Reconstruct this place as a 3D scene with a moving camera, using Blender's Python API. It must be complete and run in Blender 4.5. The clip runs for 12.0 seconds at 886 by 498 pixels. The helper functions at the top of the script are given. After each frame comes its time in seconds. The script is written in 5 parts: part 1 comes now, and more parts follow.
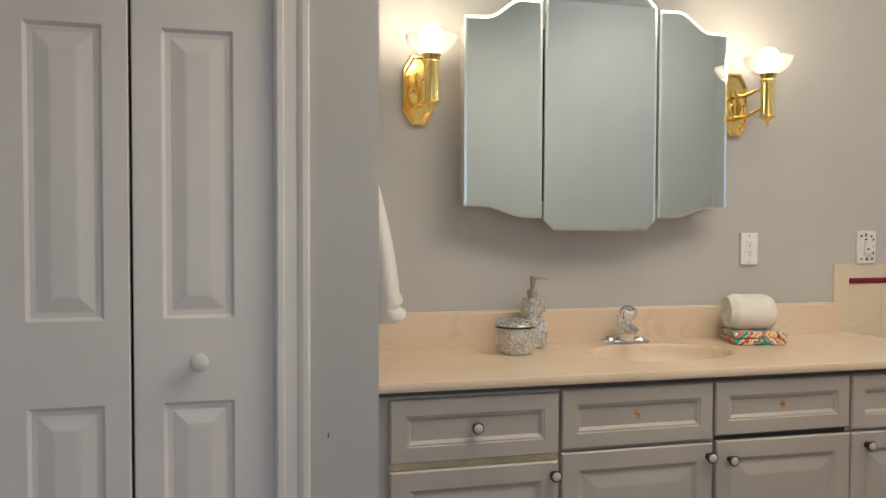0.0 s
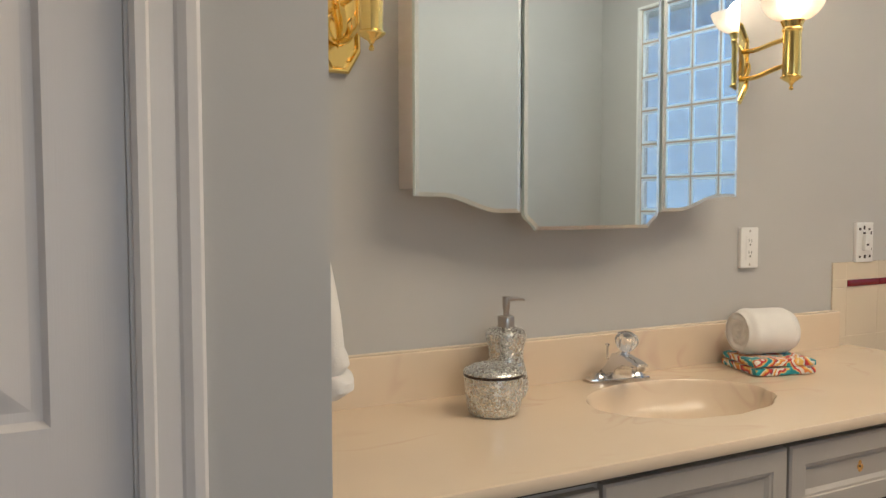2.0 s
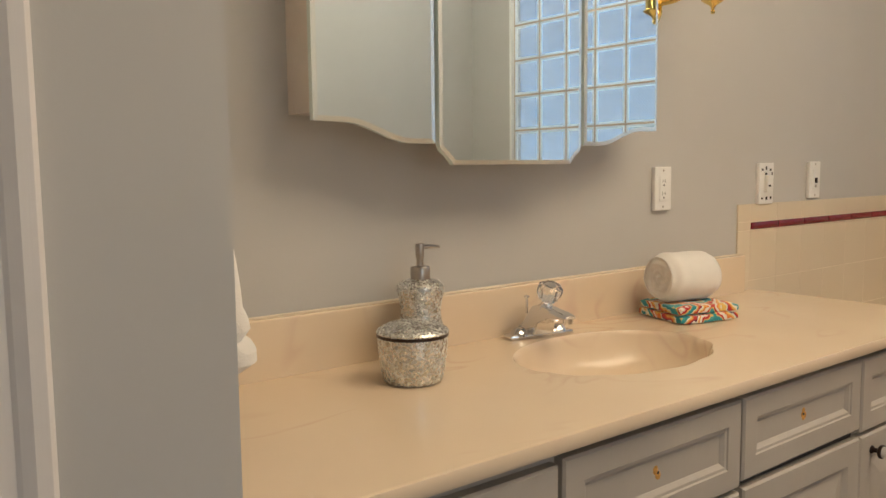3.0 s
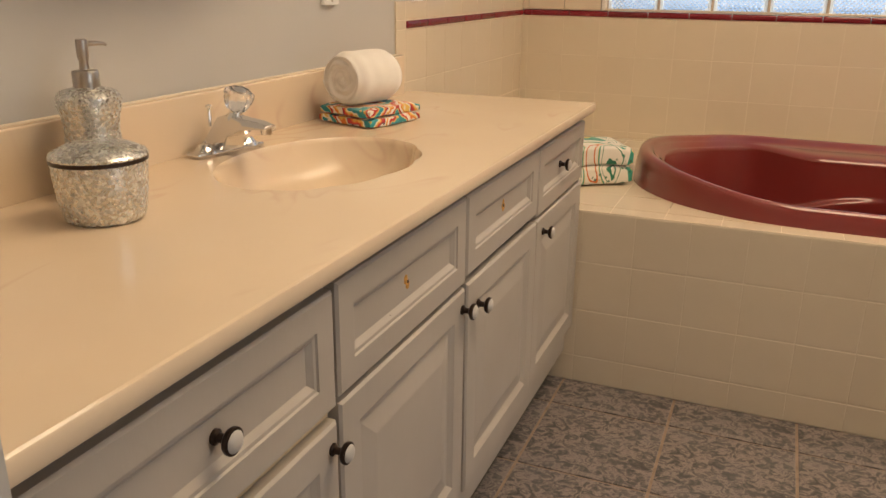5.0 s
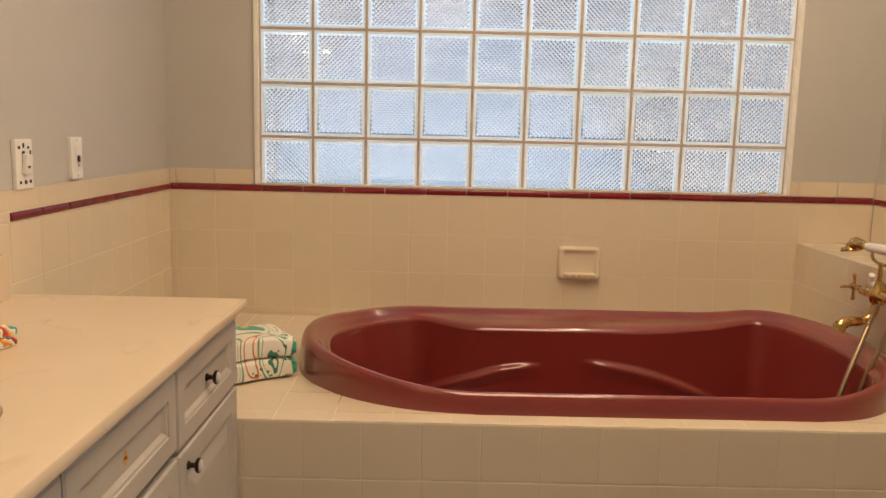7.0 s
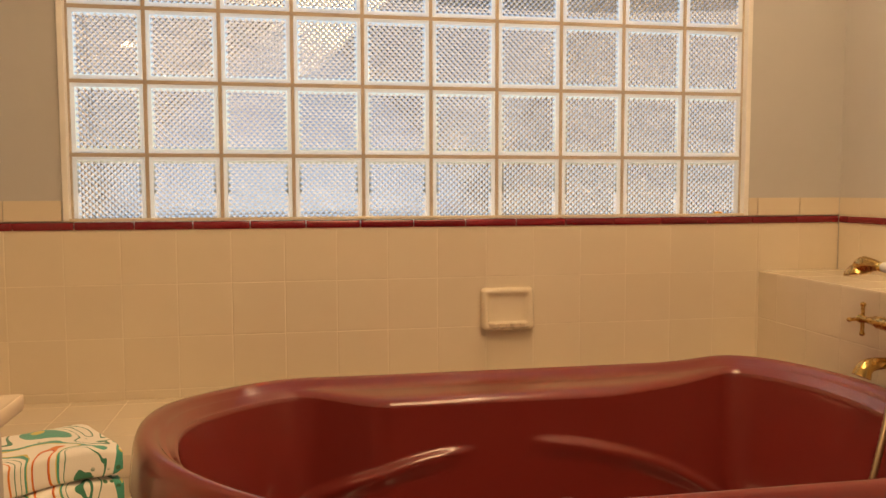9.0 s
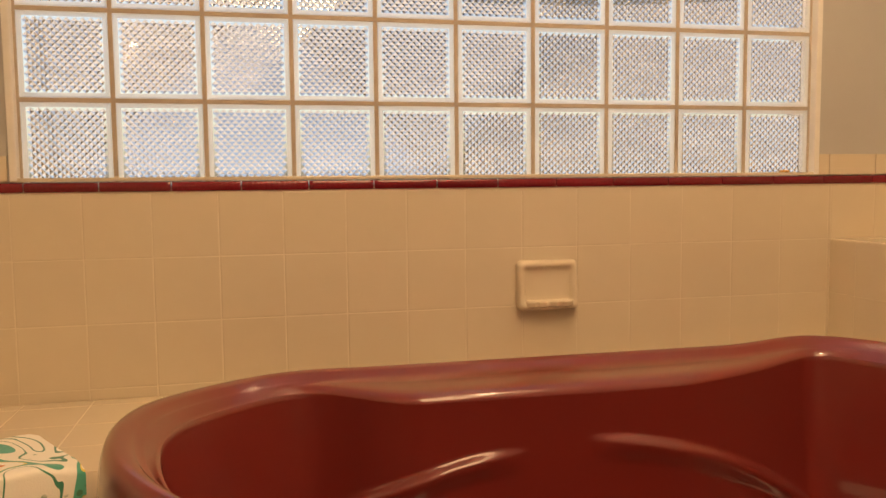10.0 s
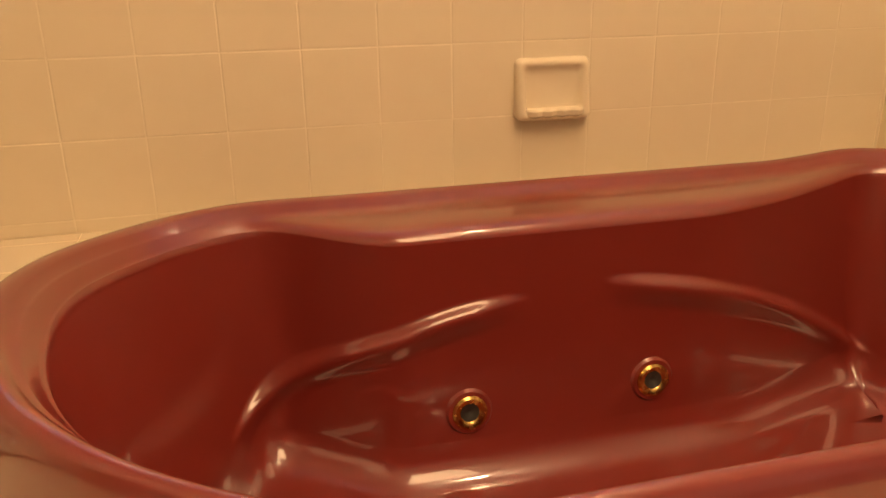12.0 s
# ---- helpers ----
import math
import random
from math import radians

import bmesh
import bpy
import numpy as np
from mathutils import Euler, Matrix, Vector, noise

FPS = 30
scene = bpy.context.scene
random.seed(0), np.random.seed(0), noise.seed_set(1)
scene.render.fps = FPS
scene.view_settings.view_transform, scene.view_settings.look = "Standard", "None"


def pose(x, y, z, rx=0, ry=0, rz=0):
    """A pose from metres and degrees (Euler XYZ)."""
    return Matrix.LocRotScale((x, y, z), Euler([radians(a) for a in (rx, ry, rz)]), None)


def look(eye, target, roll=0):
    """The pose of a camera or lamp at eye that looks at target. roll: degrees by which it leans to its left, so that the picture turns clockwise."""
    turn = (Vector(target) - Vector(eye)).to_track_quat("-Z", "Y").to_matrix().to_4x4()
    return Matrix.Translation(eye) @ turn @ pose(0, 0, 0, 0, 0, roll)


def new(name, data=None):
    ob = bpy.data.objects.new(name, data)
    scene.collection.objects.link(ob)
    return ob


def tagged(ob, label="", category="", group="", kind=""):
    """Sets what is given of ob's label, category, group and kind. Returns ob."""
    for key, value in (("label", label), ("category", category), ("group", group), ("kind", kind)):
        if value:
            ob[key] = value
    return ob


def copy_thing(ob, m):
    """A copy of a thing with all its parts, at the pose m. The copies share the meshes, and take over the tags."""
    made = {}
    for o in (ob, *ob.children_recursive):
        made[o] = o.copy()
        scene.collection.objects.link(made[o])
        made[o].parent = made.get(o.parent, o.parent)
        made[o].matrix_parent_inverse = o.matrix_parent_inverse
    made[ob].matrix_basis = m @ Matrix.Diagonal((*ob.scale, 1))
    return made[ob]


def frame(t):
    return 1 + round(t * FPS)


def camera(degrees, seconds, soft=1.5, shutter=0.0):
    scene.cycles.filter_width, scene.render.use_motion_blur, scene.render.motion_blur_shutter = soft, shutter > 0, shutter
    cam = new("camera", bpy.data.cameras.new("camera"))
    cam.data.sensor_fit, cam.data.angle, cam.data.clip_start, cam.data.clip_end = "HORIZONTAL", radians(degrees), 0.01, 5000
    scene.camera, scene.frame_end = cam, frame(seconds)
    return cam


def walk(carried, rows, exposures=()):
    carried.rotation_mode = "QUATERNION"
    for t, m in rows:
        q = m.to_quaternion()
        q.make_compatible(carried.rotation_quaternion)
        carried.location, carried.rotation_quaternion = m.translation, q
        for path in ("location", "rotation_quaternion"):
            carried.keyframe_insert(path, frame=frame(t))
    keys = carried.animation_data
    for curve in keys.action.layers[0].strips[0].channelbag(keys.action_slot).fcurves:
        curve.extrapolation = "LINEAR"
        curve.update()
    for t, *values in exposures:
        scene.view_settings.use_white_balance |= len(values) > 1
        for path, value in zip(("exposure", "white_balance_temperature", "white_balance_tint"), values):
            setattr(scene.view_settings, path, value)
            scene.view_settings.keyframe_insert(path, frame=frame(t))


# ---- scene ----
cam = camera(58.0, 12.0)
PATH = [
    (0, (-0.366, -2.53, 1.246), (0.127, -0.592, 1.18), 0.2),
    (0.5, (-0.359, -2.296, 1.256), (0.169, -0.369, 1.165), 0.3),
    (1, (-0.335, -2.054, 1.276), (0.264, -0.149, 1.172), 0.2),
    (1.5, (-0.36, -1.861, 1.28), (0.365, -0.001, 1.166), 0.1),
    (2, (-0.394, -1.619, 1.284), (0.522, 0.155, 1.169), -0.1),
    (2.5, (-0.368, -1.451, 1.251), (0.703, 0.233, 1.118), -0.3),
    (4.5, (-0.33, -1.056, 1.173), (1.315, -0.069, 0.606), -0.15),
    (5, (-0.342, -1.028, 1.16), (1.41, -0.306, 0.52), 0.6),
    (5.5, (-0.352, -1.035, 1.142), (1.486, -0.556, 0.517), 1.0),
    (6, (-0.346, -1.044, 1.187), (1.57, -0.792, 0.672), 1.5),
    (6.5, (-0.267, -1.044, 1.233), (1.69, -0.938, 0.832), 1.7),
    (7, (-0.081, -1.045, 1.26), (1.898, -1.054, 0.972), 1.3),
    (7.5, (0.09, -1.007, 1.24), (2.075, -1.111, 1.023), 0.7),
    (9.5, (0.851, -0.929, 1.077), (2.803, -1.337, 0.929), -0.4),
    (10, (1.046, -0.881, 1.033), (2.991, -1.315, 0.87), -0.6),
    (10.5, (1.182, -0.854, 1.06), (3.111, -1.297, 0.772), -0.3),
    (11, (1.251, -0.907, 1.043), (3.175, -1.305, 0.669), -0.9),
    (11.5, (1.329, -0.968, 1.023), (3.222, -1.349, 0.501), -0.9),
    (12, (1.41, -0.954, 1.01), (3.241, -1.411, 0.348), -0.9),
]
EXPOSURES = [
    (0.0, 0.95, 5250, 2), (2.0, 0.96, 5400, 3), (2.5, 0.95, 5650, 3), (4.5, 1.02, 6600, 9), (5.5, 1.18, 6100, 8), (6.5, 1.12, 5450, 5), (7.5, 0.97, 8400, 16), (9.5, 0.97, 9000, 17), (11.0, 1.05, 9900, 20), (11.5, 1.1, 10300, 20), (12.0, 1.38, 9500, 18),
]
walk(cam, [(t, look(eye, target, roll)) for t, eye, target, roll in PATH], EXPOSURES)

# ---- light ----
world = bpy.data.worlds.new("sky")
scene.world = world
world.use_nodes = True
wn = world.node_tree.nodes
sky = wn.new("ShaderNodeTexSky")
sky.sky_type, sky.sun_disc = "NISHITA", False
sky.dust_density, sky.air_density = 3.0, 1.0
sky.sun_elevation, sky.sun_rotation = radians(48), radians(250)
wn["Background"].inputs["Strength"].default_value = 0.125
world.node_tree.links.new(sky.outputs["Color"], wn["Background"].inputs["Color"])

sun = new("sun", bpy.data.lights.new("sun", "SUN"))
sun.data.energy, sun.data.angle, sun.data.color = 3.0, radians(0.5), (1, 0.95, 0.88)
sun.matrix_world = look((-6, -3, 8), (0, 0, 0))

BULB = 38.0

# unseen fill added as daylight from behind the doorway, in an added wall opening
hall_fill = new("hall_fill_light", bpy.data.lights.new("hall_fill_light", "AREA"))
hall_fill.data.shape, hall_fill.data.size, hall_fill.data.size_y = "RECTANGLE", 1.5, 1.9
hall_fill.data.energy, hall_fill.data.color = 5.0, (1.0, 0.935, 0.86)
hall_fill.matrix_world = look((-0.2, -4.36, 1.35), (-0.2, 0, 1.35))

# an added wide fill panel, unseen, that throws the soap dish's soft shadow down
FILL_PANEL = (1.15, -1.45, 0.75, 0.5)       # centre and half sizes
glow = new("ceiling_fill_light", bpy.data.lights.new("ceiling_fill_light", "AREA"))
glow.data.shape, glow.data.size, glow.data.size_y = "RECTANGLE", 2 * FILL_PANEL[2], 2 * FILL_PANEL[3]
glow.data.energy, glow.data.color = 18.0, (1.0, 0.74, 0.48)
glow.location = (FILL_PANEL[0], FILL_PANEL[1], 2.7)
# an unseen lamp added over the tub to light walls; small glints on the glaze
TUB_FILL_XY = (2.3, -1.9)
spot = new("tub_fill_light", bpy.data.lights.new("tub_fill_light", "POINT"))
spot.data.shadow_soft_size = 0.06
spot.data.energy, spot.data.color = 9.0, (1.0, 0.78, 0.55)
spot.location = (*TUB_FILL_XY, 2.66)

# ---- materials ----


class Mat:
    """A node material with small building blocks."""

    def __init__(self, name, color=(0.5, 0.5, 0.5), rough=0.5, metal=0.0, **more):
        self.m = bpy.data.materials.new(name)
        self.m.use_nodes = True
        self.t = self.m.node_tree
        self.b = self.t.nodes["Principled BSDF"]
        self.b.inputs["Base Color"].default_value = (*color, 1)
        self.b.inputs["Roughness"].default_value = rough
        self.b.inputs["Metallic"].default_value = metal
        for k, v in more.items():
            self.b.inputs[k.replace("_", " ")].default_value = v
        self.coord = None

    def co(self, scale=(1, 1, 1), obj=True):
        if self.coord is None:
            self.coord = self.t.nodes.new("ShaderNodeTexCoord") if obj else self.t.nodes.new("ShaderNodeNewGeometry")
        mp = self.t.nodes.new("ShaderNodeMapping")
        mp.inputs["Scale"].default_value = scale
        self.t.links.new(self.coord.outputs["Object" if obj else "Position"], mp.inputs["Vector"])
        return mp.outputs["Vector"]

    def noise(self, scale, detail=3, rough=0.5, stretch=(1, 1, 1), distort=0.0):
        n = self.t.nodes.new("ShaderNodeTexNoise")
        n.inputs["Scale"].default_value, n.inputs["Detail"].default_value = scale, detail
        n.inputs["Roughness"].default_value, n.inputs["Distortion"].default_value = rough, distort
        self.t.links.new(self.co(stretch), n.inputs["Vector"])
        return n.outputs["Fac"]

    def ramp(self, fac, stops, flat=False):
        r = self.t.nodes.new("ShaderNodeValToRGB")
        e = r.color_ramp.elements
        if flat:
            r.color_ramp.interpolation = "CONSTANT"
        while len(e) < len(stops):
            e.new(0.5)
        for el, (p, c) in zip(e, stops):
            el.position = p
            el.color = (*c, 1) if isinstance(c, tuple) else (c, c, c, 1)
        self.t.links.new(fac, r.inputs["Fac"])
        return r.outputs["Color"]

    def mix(self, fac, a, b, mode="MIX"):
        x = self.t.nodes.new("ShaderNodeMix")
        x.data_type, x.blend_type = "RGBA", mode
        for v, s in ((fac, 0), (a, 6), (b, 7)):
            if isinstance(v, bpy.types.NodeSocket):
                self.t.links.new(v, x.inputs[s])
            else:
                x.inputs[s].default_value = v if s == 0 else (*v, 1)
        return x.outputs[2]

    def rand(self):
        return self.t.nodes.new("ShaderNodeObjectInfo").outputs["Random"]

    def set(self, name, out):
        self.t.links.new(out, self.b.inputs[name])
        return self

    def bump(self, height, strength, dist=0.002):
        b = self.t.nodes.new("ShaderNodeBump")
        b.inputs["Strength"].default_value, b.inputs["Distance"].default_value = strength, dist
        self.t.links.new(height, b.inputs["Height"])
        self.t.links.new(b.outputs["Normal"], self.b.inputs["Normal"])
        return self


def vary(mat, base, amount, scale, detail=4, stretch=(1, 1, 1)):
    """Colour that drifts round base by a noise."""
    lo = tuple(c * (1 - amount) for c in base)
    hi = tuple(min(1, c * (1 + amount)) for c in base)
    out = mat.ramp(mat.noise(scale, detail, 0.55, stretch), [(0.3, lo), (0.7, hi)])
    mat.set("Base Color", out)
    return out


PAINT = Mat("wall_paint", rough=0.55)
vary(PAINT, (0.51, 0.497, 0.48), 0.03, 1.7)
PAINT.bump(PAINT.noise(140, 3), 0.12, 0.001)

TRIMW = Mat("trim_paint", rough=0.32)
vary(TRIMW, (0.77, 0.725, 0.69), 0.03, 4)
TRIMW.bump(TRIMW.noise(30, 3, 0.6, (6, 1, 0.15)), 0.1, 0.001)

DOORW = Mat("door_paint", rough=0.34)
vary(DOORW, (0.79, 0.74, 0.71), 0.03, 2.5)
DOORW.bump(DOORW.noise(60, 4, 0.6, (8, 1, 0.12)), 0.18, 0.001)

CEIL = Mat("ceiling_paint", rough=0.8)
vary(CEIL, (0.8, 0.79, 0.77), 0.02, 2)

CAB = Mat("cabinet_paint", rough=0.42)
_c = vary(CAB, (0.455, 0.413, 0.365), 0.05, 5)
_w = CAB.ramp(CAB.noise(38, 5, 0.7, (0.5, 1, 1.2)), [(0.69, 0.0), (0.76, 1.0)])
CAB.set("Base Color", CAB.mix(CAB.mix(0.55, _w, (0, 0, 0)), _c, (0.36, 0.28, 0.2)))
CAB.bump(CAB.noise(70, 4, 0.6, (1, 1, 0.25)), 0.22, 0.001)

RAW = Mat("raw_wood", rough=0.7)
vary(RAW, (0.62, 0.5, 0.31), 0.2, 20)
# dark brown that carries the shade under the worktop and in the toe recess
SHADE = Mat("cabinet_shade_edge", rough=0.6)
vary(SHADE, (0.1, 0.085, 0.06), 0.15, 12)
CHIP = Mat("chipped_wood", rough=0.7)
vary(CHIP, (0.6, 0.31, 0.07), 0.4, 160)

COUNTER = Mat("cultured_marble", rough=0.24, Coat_Weight=0.25, Coat_Roughness=0.06)
_base = COUNTER.ramp(COUNTER.noise(2.2, 3, 0.5), [(0.3, (0.72, 0.58, 0.425)), (0.7, (0.77, 0.635, 0.47))])
_vein = COUNTER.ramp(COUNTER.noise(3.4, 2, 0.45, (0.8, 1.5, 1), 0.7), [(0.482, 0.0), (0.5, 1.0), (0.53, 0.0)])
_patch = COUNTER.ramp(COUNTER.noise(4.3, 2), [(0.5, 0.0), (0.62, 1.0)])
COUNTER.set("Base Color", COUNTER.mix(COUNTER.mix(0.7, COUNTER.mix(1.0, _vein, _patch, "MULTIPLY"), (0, 0, 0)), _base, (0.55, 0.33, 0.27)))

TILE = Mat("almond_tile", rough=0.12, Specular_IOR_Level=0.5)
_t = TILE.ramp(TILE.rand(), [(0.0, (0.705, 0.61, 0.475)), (1.0, (0.73, 0.635, 0.495))])
TILE.set("Base Color", TILE.mix(TILE.ramp(TILE.noise(9, 4), [(0.35, 0.0), (0.75, 0.12)]), _t, (0.6, 0.5, 0.36)))
TILE.bump(TILE.noise(14, 2), 0.1, 0.002)
GROUT = Mat("wall_grout", rough=0.8)
vary(GROUT, (0.735, 0.645, 0.51), 0.06, 25)

LINER = Mat("burgundy_liner_tile", rough=0.12)
_l = LINER.ramp(LINER.rand(), [(0.0, (0.17, 0.010, 0.018)), (1.0, (0.24, 0.016, 0.026))])
LINER.set("Base Color", _l)

TUB = Mat("burgundy_acrylic", rough=0.3, Coat_Weight=1.0, Coat_Roughness=0.03, Coat_IOR=1.5)
TUB.set("Base Color", TUB.ramp(TUB.noise(1.4, 1, 0.4), [(0.0, (0.19, 0.022, 0.018)), (1.0, (0.225, 0.028, 0.024))]))

FLOORT = Mat("mottled_floor_tile", rough=0.42)
_n1 = FLOORT.noise(46, 4, 0.62, (1, 0.8, 1), 1.2)
_n2 = FLOORT.noise(6, 2)
_f = FLOORT.ramp(_n1, [(0.36, (0.055, 0.052, 0.056)), (0.47, (0.12, 0.108, 0.108)), (0.56, (0.32, 0.265, 0.24)), (0.66, (0.12, 0.115, 0.12))])
FLOORT.set("Base Color", FLOORT.mix(FLOORT.ramp(_n2, [(0.35, 0.0), (0.7, 0.35)]), _f, (0.2, 0.195, 0.21)))
FLOORT.bump(_n1, 0.12, 0.001)
FGROUT = Mat("floor_grout", rough=0.85)
vary(FGROUT, (0.34, 0.255, 0.2), 0.15, 40)

GLASS = Mat("block_glass", (0.96, 0.98, 0.98), 0.015, Transmission_Weight=1.0, IOR=1.45)
RIMGLASS = Mat("frosted_block_rim", (0.93, 0.96, 0.96), 0.5, Transmission_Weight=0.72, IOR=1.35)
MORTAR = Mat("block_mortar", rough=0.8)
vary(MORTAR, (0.53, 0.44, 0.35), 0.1, 30)
WINWHITE = Mat("window_caulk_white", rough=0.45)
vary(WINWHITE, (0.86, 0.84, 0.8), 0.04, 14)

MIRROR = Mat("mirror_silver", (0.8, 0.92, 1.0), 0.008, 1.0)
MIRBEV = Mat("mirror_bevel", (0.88, 0.95, 0.97), 0.2, 0.9)
GLASSEDGE = Mat("pale_glass_edge", (0.72, 0.8, 0.78), 0.15)
MIRBACK = Mat("mirror_cabinet_side", rough=0.4)
vary(MIRBACK, (0.66, 0.6, 0.55), 0.04, 6)
# near-black; on the gap strips it stands for their shade
DARK = Mat("dark_gap", (0.03, 0.028, 0.027), 0.6)

BRASS = Mat("polished_brass", (0.88, 0.67, 0.23), 0.13, 1.0)
BRASS.set("Roughness", BRASS.ramp(BRASS.noise(45, 3), [(0.3, 0.1), (0.75, 0.2)]))
OLDBRASS = Mat("worn_brass", (0.6, 0.38, 0.14), 0.22, 1.0)
OLDBRASS.set("Roughness", OLDBRASS.ramp(OLDBRASS.noise(60, 4), [(0.3, 0.14), (0.75, 0.36)]))
HOSE = Mat("dull_brass_hose", (0.45, 0.34, 0.22), 0.36, 1.0)
CHROME = Mat("chrome", (0.72, 0.72, 0.73), 0.08, 1.0)
CHROME.set("Roughness", CHROME.ramp(CHROME.noise(60, 4), [(0.35, 0.05), (0.75, 0.2)]))
NICKEL = Mat("brushed_nickel", (0.46, 0.42, 0.38), 0.28, 1.0)
NICKEL.bump(NICKEL.noise(200, 2, 0.5, (1, 1, 0.03)), 0.1, 0.001)
BRONZE = Mat("dark_bronze", (0.05, 0.035, 0.03), 0.32, 0.8)
CAPW = Mat("dull_knob_cap", (0.55, 0.53, 0.5), 0.3)
CERAM = Mat("white_ceramic", (0.78, 0.75, 0.71), 0.18)
PLASTW = Mat("white_plastic", rough=0.3)
vary(PLASTW, (0.8, 0.79, 0.77), 0.02, 20)
ACRYL = Mat("clear_acrylic", (0.97, 0.97, 0.97), 0.02, Transmission_Weight=0.93, IOR=1.49)
FROST = Mat("frosted_glass_shade", (0.9, 0.84, 0.79), 0.35, Transmission_Weight=0.55, Subsurface_Weight=0.0, IOR=1.3)
BULBM = Mat("lit_bulb", (1, 0.9, 0.8), 0.4, Emission_Color=(1.0, 0.74, 0.47, 1), Emission_Strength=BULB)

MOSAIC = Mat("silver_mosaic_glass", rough=0.14, metal=0.8)
_v = MOSAIC.t.nodes.new("ShaderNodeTexVoronoi")
_v.inputs["Scale"].default_value = 250
MOSAIC.t.links.new(MOSAIC.co(), _v.inputs["Vector"])
_sep = MOSAIC.t.nodes.new("ShaderNodeSeparateColor")
MOSAIC.t.links.new(_v.outputs["Color"], _sep.inputs["Color"])
MOSAIC.set("Base Color", MOSAIC.ramp(_sep.outputs["Red"], [(0.0, (0.5, 0.5, 0.48)), (0.5, (0.62, 0.62, 0.6)), (0.9, (0.82, 0.82, 0.8))]))
MOSAIC.set("Roughness", MOSAIC.ramp(_sep.outputs["Green"], [(0.0, 0.12), (1.0, 0.45)]))
MOSAIC.bump(_sep.outputs["Blue"], 0.7, 0.003)

TOWEL = Mat("white_terry", rough=0.95, Sheen_Weight=0.4)
vary(TOWEL, (0.8, 0.765, 0.72), 0.03, 12)
TOWEL.bump(TOWEL.noise(420, 2), 0.6, 0.002)


def bands(m, seed, scale, stops):
    """Inks in warped concentric bands."""
    mp = m.t.nodes.new("ShaderNodeMapping")
    mp.inputs["Location"].default_value = (seed, seed * 0.7, 0.3 * seed)
    m.t.links.new(m.co((1, 1, 0.6)), mp.inputs["Vector"])
    n = m.t.nodes.new("ShaderNodeTexNoise")
    n.inputs["Scale"].default_value, n.inputs["Detail"].default_value = scale, 1.2
    n.inputs["Distortion"].default_value = 0.9
    m.t.links.new(mp.outputs["Vector"], n.inputs["Vector"])
    return m.ramp(n.outputs["Fac"], stops, flat=True)


WHITE_, TEAL_, RED_, ORANGE_, YELLOW_, DARK_ = (0.78, 0.74, 0.66), (0.02, 0.27, 0.33), (0.5, 0.03, 0.03), (0.7, 0.2, 0.03), (0.75, 0.5, 0.12), (0.08, 0.03, 0.06)
BRIGHTCLOTH = Mat("bright_printed_cloth", rough=0.9, Sheen_Weight=0.25)


def chevrons(m, wave, stops):
    """Inks in mirrored slanting bands with a small wander."""
    def op(kind, a, b=0.0):
        n = m.t.nodes.new("ShaderNodeMath")
        n.operation = kind
        for v, k in ((a, 0), (b, 1)):
            if isinstance(v, bpy.types.NodeSocket):
                m.t.links.new(v, n.inputs[k])
            else:
                n.inputs[k].default_value = v
        return n.outputs[0]
    xyz = m.t.nodes.new("ShaderNodeSeparateXYZ")
    m.t.links.new(m.co(), xyz.inputs["Vector"])
    slant = op("ADD", op("ABSOLUTE", op("SUBTRACT", xyz.outputs["X"], 0.012)), op("MULTIPLY", xyz.outputs["Y"], -0.75))
    slant = op("ADD", op("ADD", slant, xyz.outputs["Z"]), op("MULTIPLY", m.noise(26, 2, 0.5), 0.085))
    return m.ramp(op("FRACT", op("ADD", op("DIVIDE", slant, wave), 0.31)), stops, flat=True)


BRIGHTCLOTH.set("Base Color", chevrons(BRIGHTCLOTH, 0.085, [(0.0, WHITE_), (0.13, ORANGE_), (0.2, YELLOW_), (0.27, WHITE_), (0.34, DARK_), (0.375, RED_), (0.47, ORANGE_), (0.53, YELLOW_), (0.6, WHITE_), (0.66, TEAL_), (0.8, (0.05, 0.33, 0.36)), (0.86, YELLOW_), (0.91, RED_)]))
BRIGHTCLOTH.bump(BRIGHTCLOTH.noise(500, 2), 0.4, 0.0015)
LEAFCLOTH = Mat("leaf_printed_cloth", rough=0.9, Sheen_Weight=0.25)
GREEN_, GOLD_, CREAM_ = (0.03, 0.2, 0.12), (0.66, 0.5, 0.12), (0.8, 0.76, 0.68)
_stem = bands(LEAFCLOTH, 3.1, 6.5, [(0.0, CREAM_), (0.33, ORANGE_), (0.35, CREAM_), (0.40, GREEN_), (0.417, CREAM_), (0.488, GREEN_), (0.5, CREAM_), (0.55, (0.05, 0.33, 0.24)), (0.58, GOLD_), (0.592, CREAM_), (0.655, ORANGE_), (0.675, RED_), (0.683, CREAM_)])
_lv = LEAFCLOTH.t.nodes.new("ShaderNodeTexVoronoi")
_lv.inputs["Scale"].default_value = 62
LEAFCLOTH.t.links.new(LEAFCLOTH.co((1, 0.55, 1)), _lv.inputs["Vector"])
_dot = LEAFCLOTH.ramp(_lv.outputs["Distance"], [(0.26, 1.0), (0.31, 0.0)])
_zone = LEAFCLOTH.ramp(LEAFCLOTH.noise(9, 1, 0.5, (1, 1, 1), 0.5), [(0.57, 0.0), (0.6, 1.0)])
LEAFCLOTH.set("Base Color", LEAFCLOTH.mix(LEAFCLOTH.mix(1.0, _dot, _zone, "MULTIPLY"), _stem, (0.04, 0.17, 0.09)))
LEAFCLOTH.bump(LEAFCLOTH.noise(500, 2), 0.4, 0.0015)

GRASS = Mat("gravel", rough=0.9)
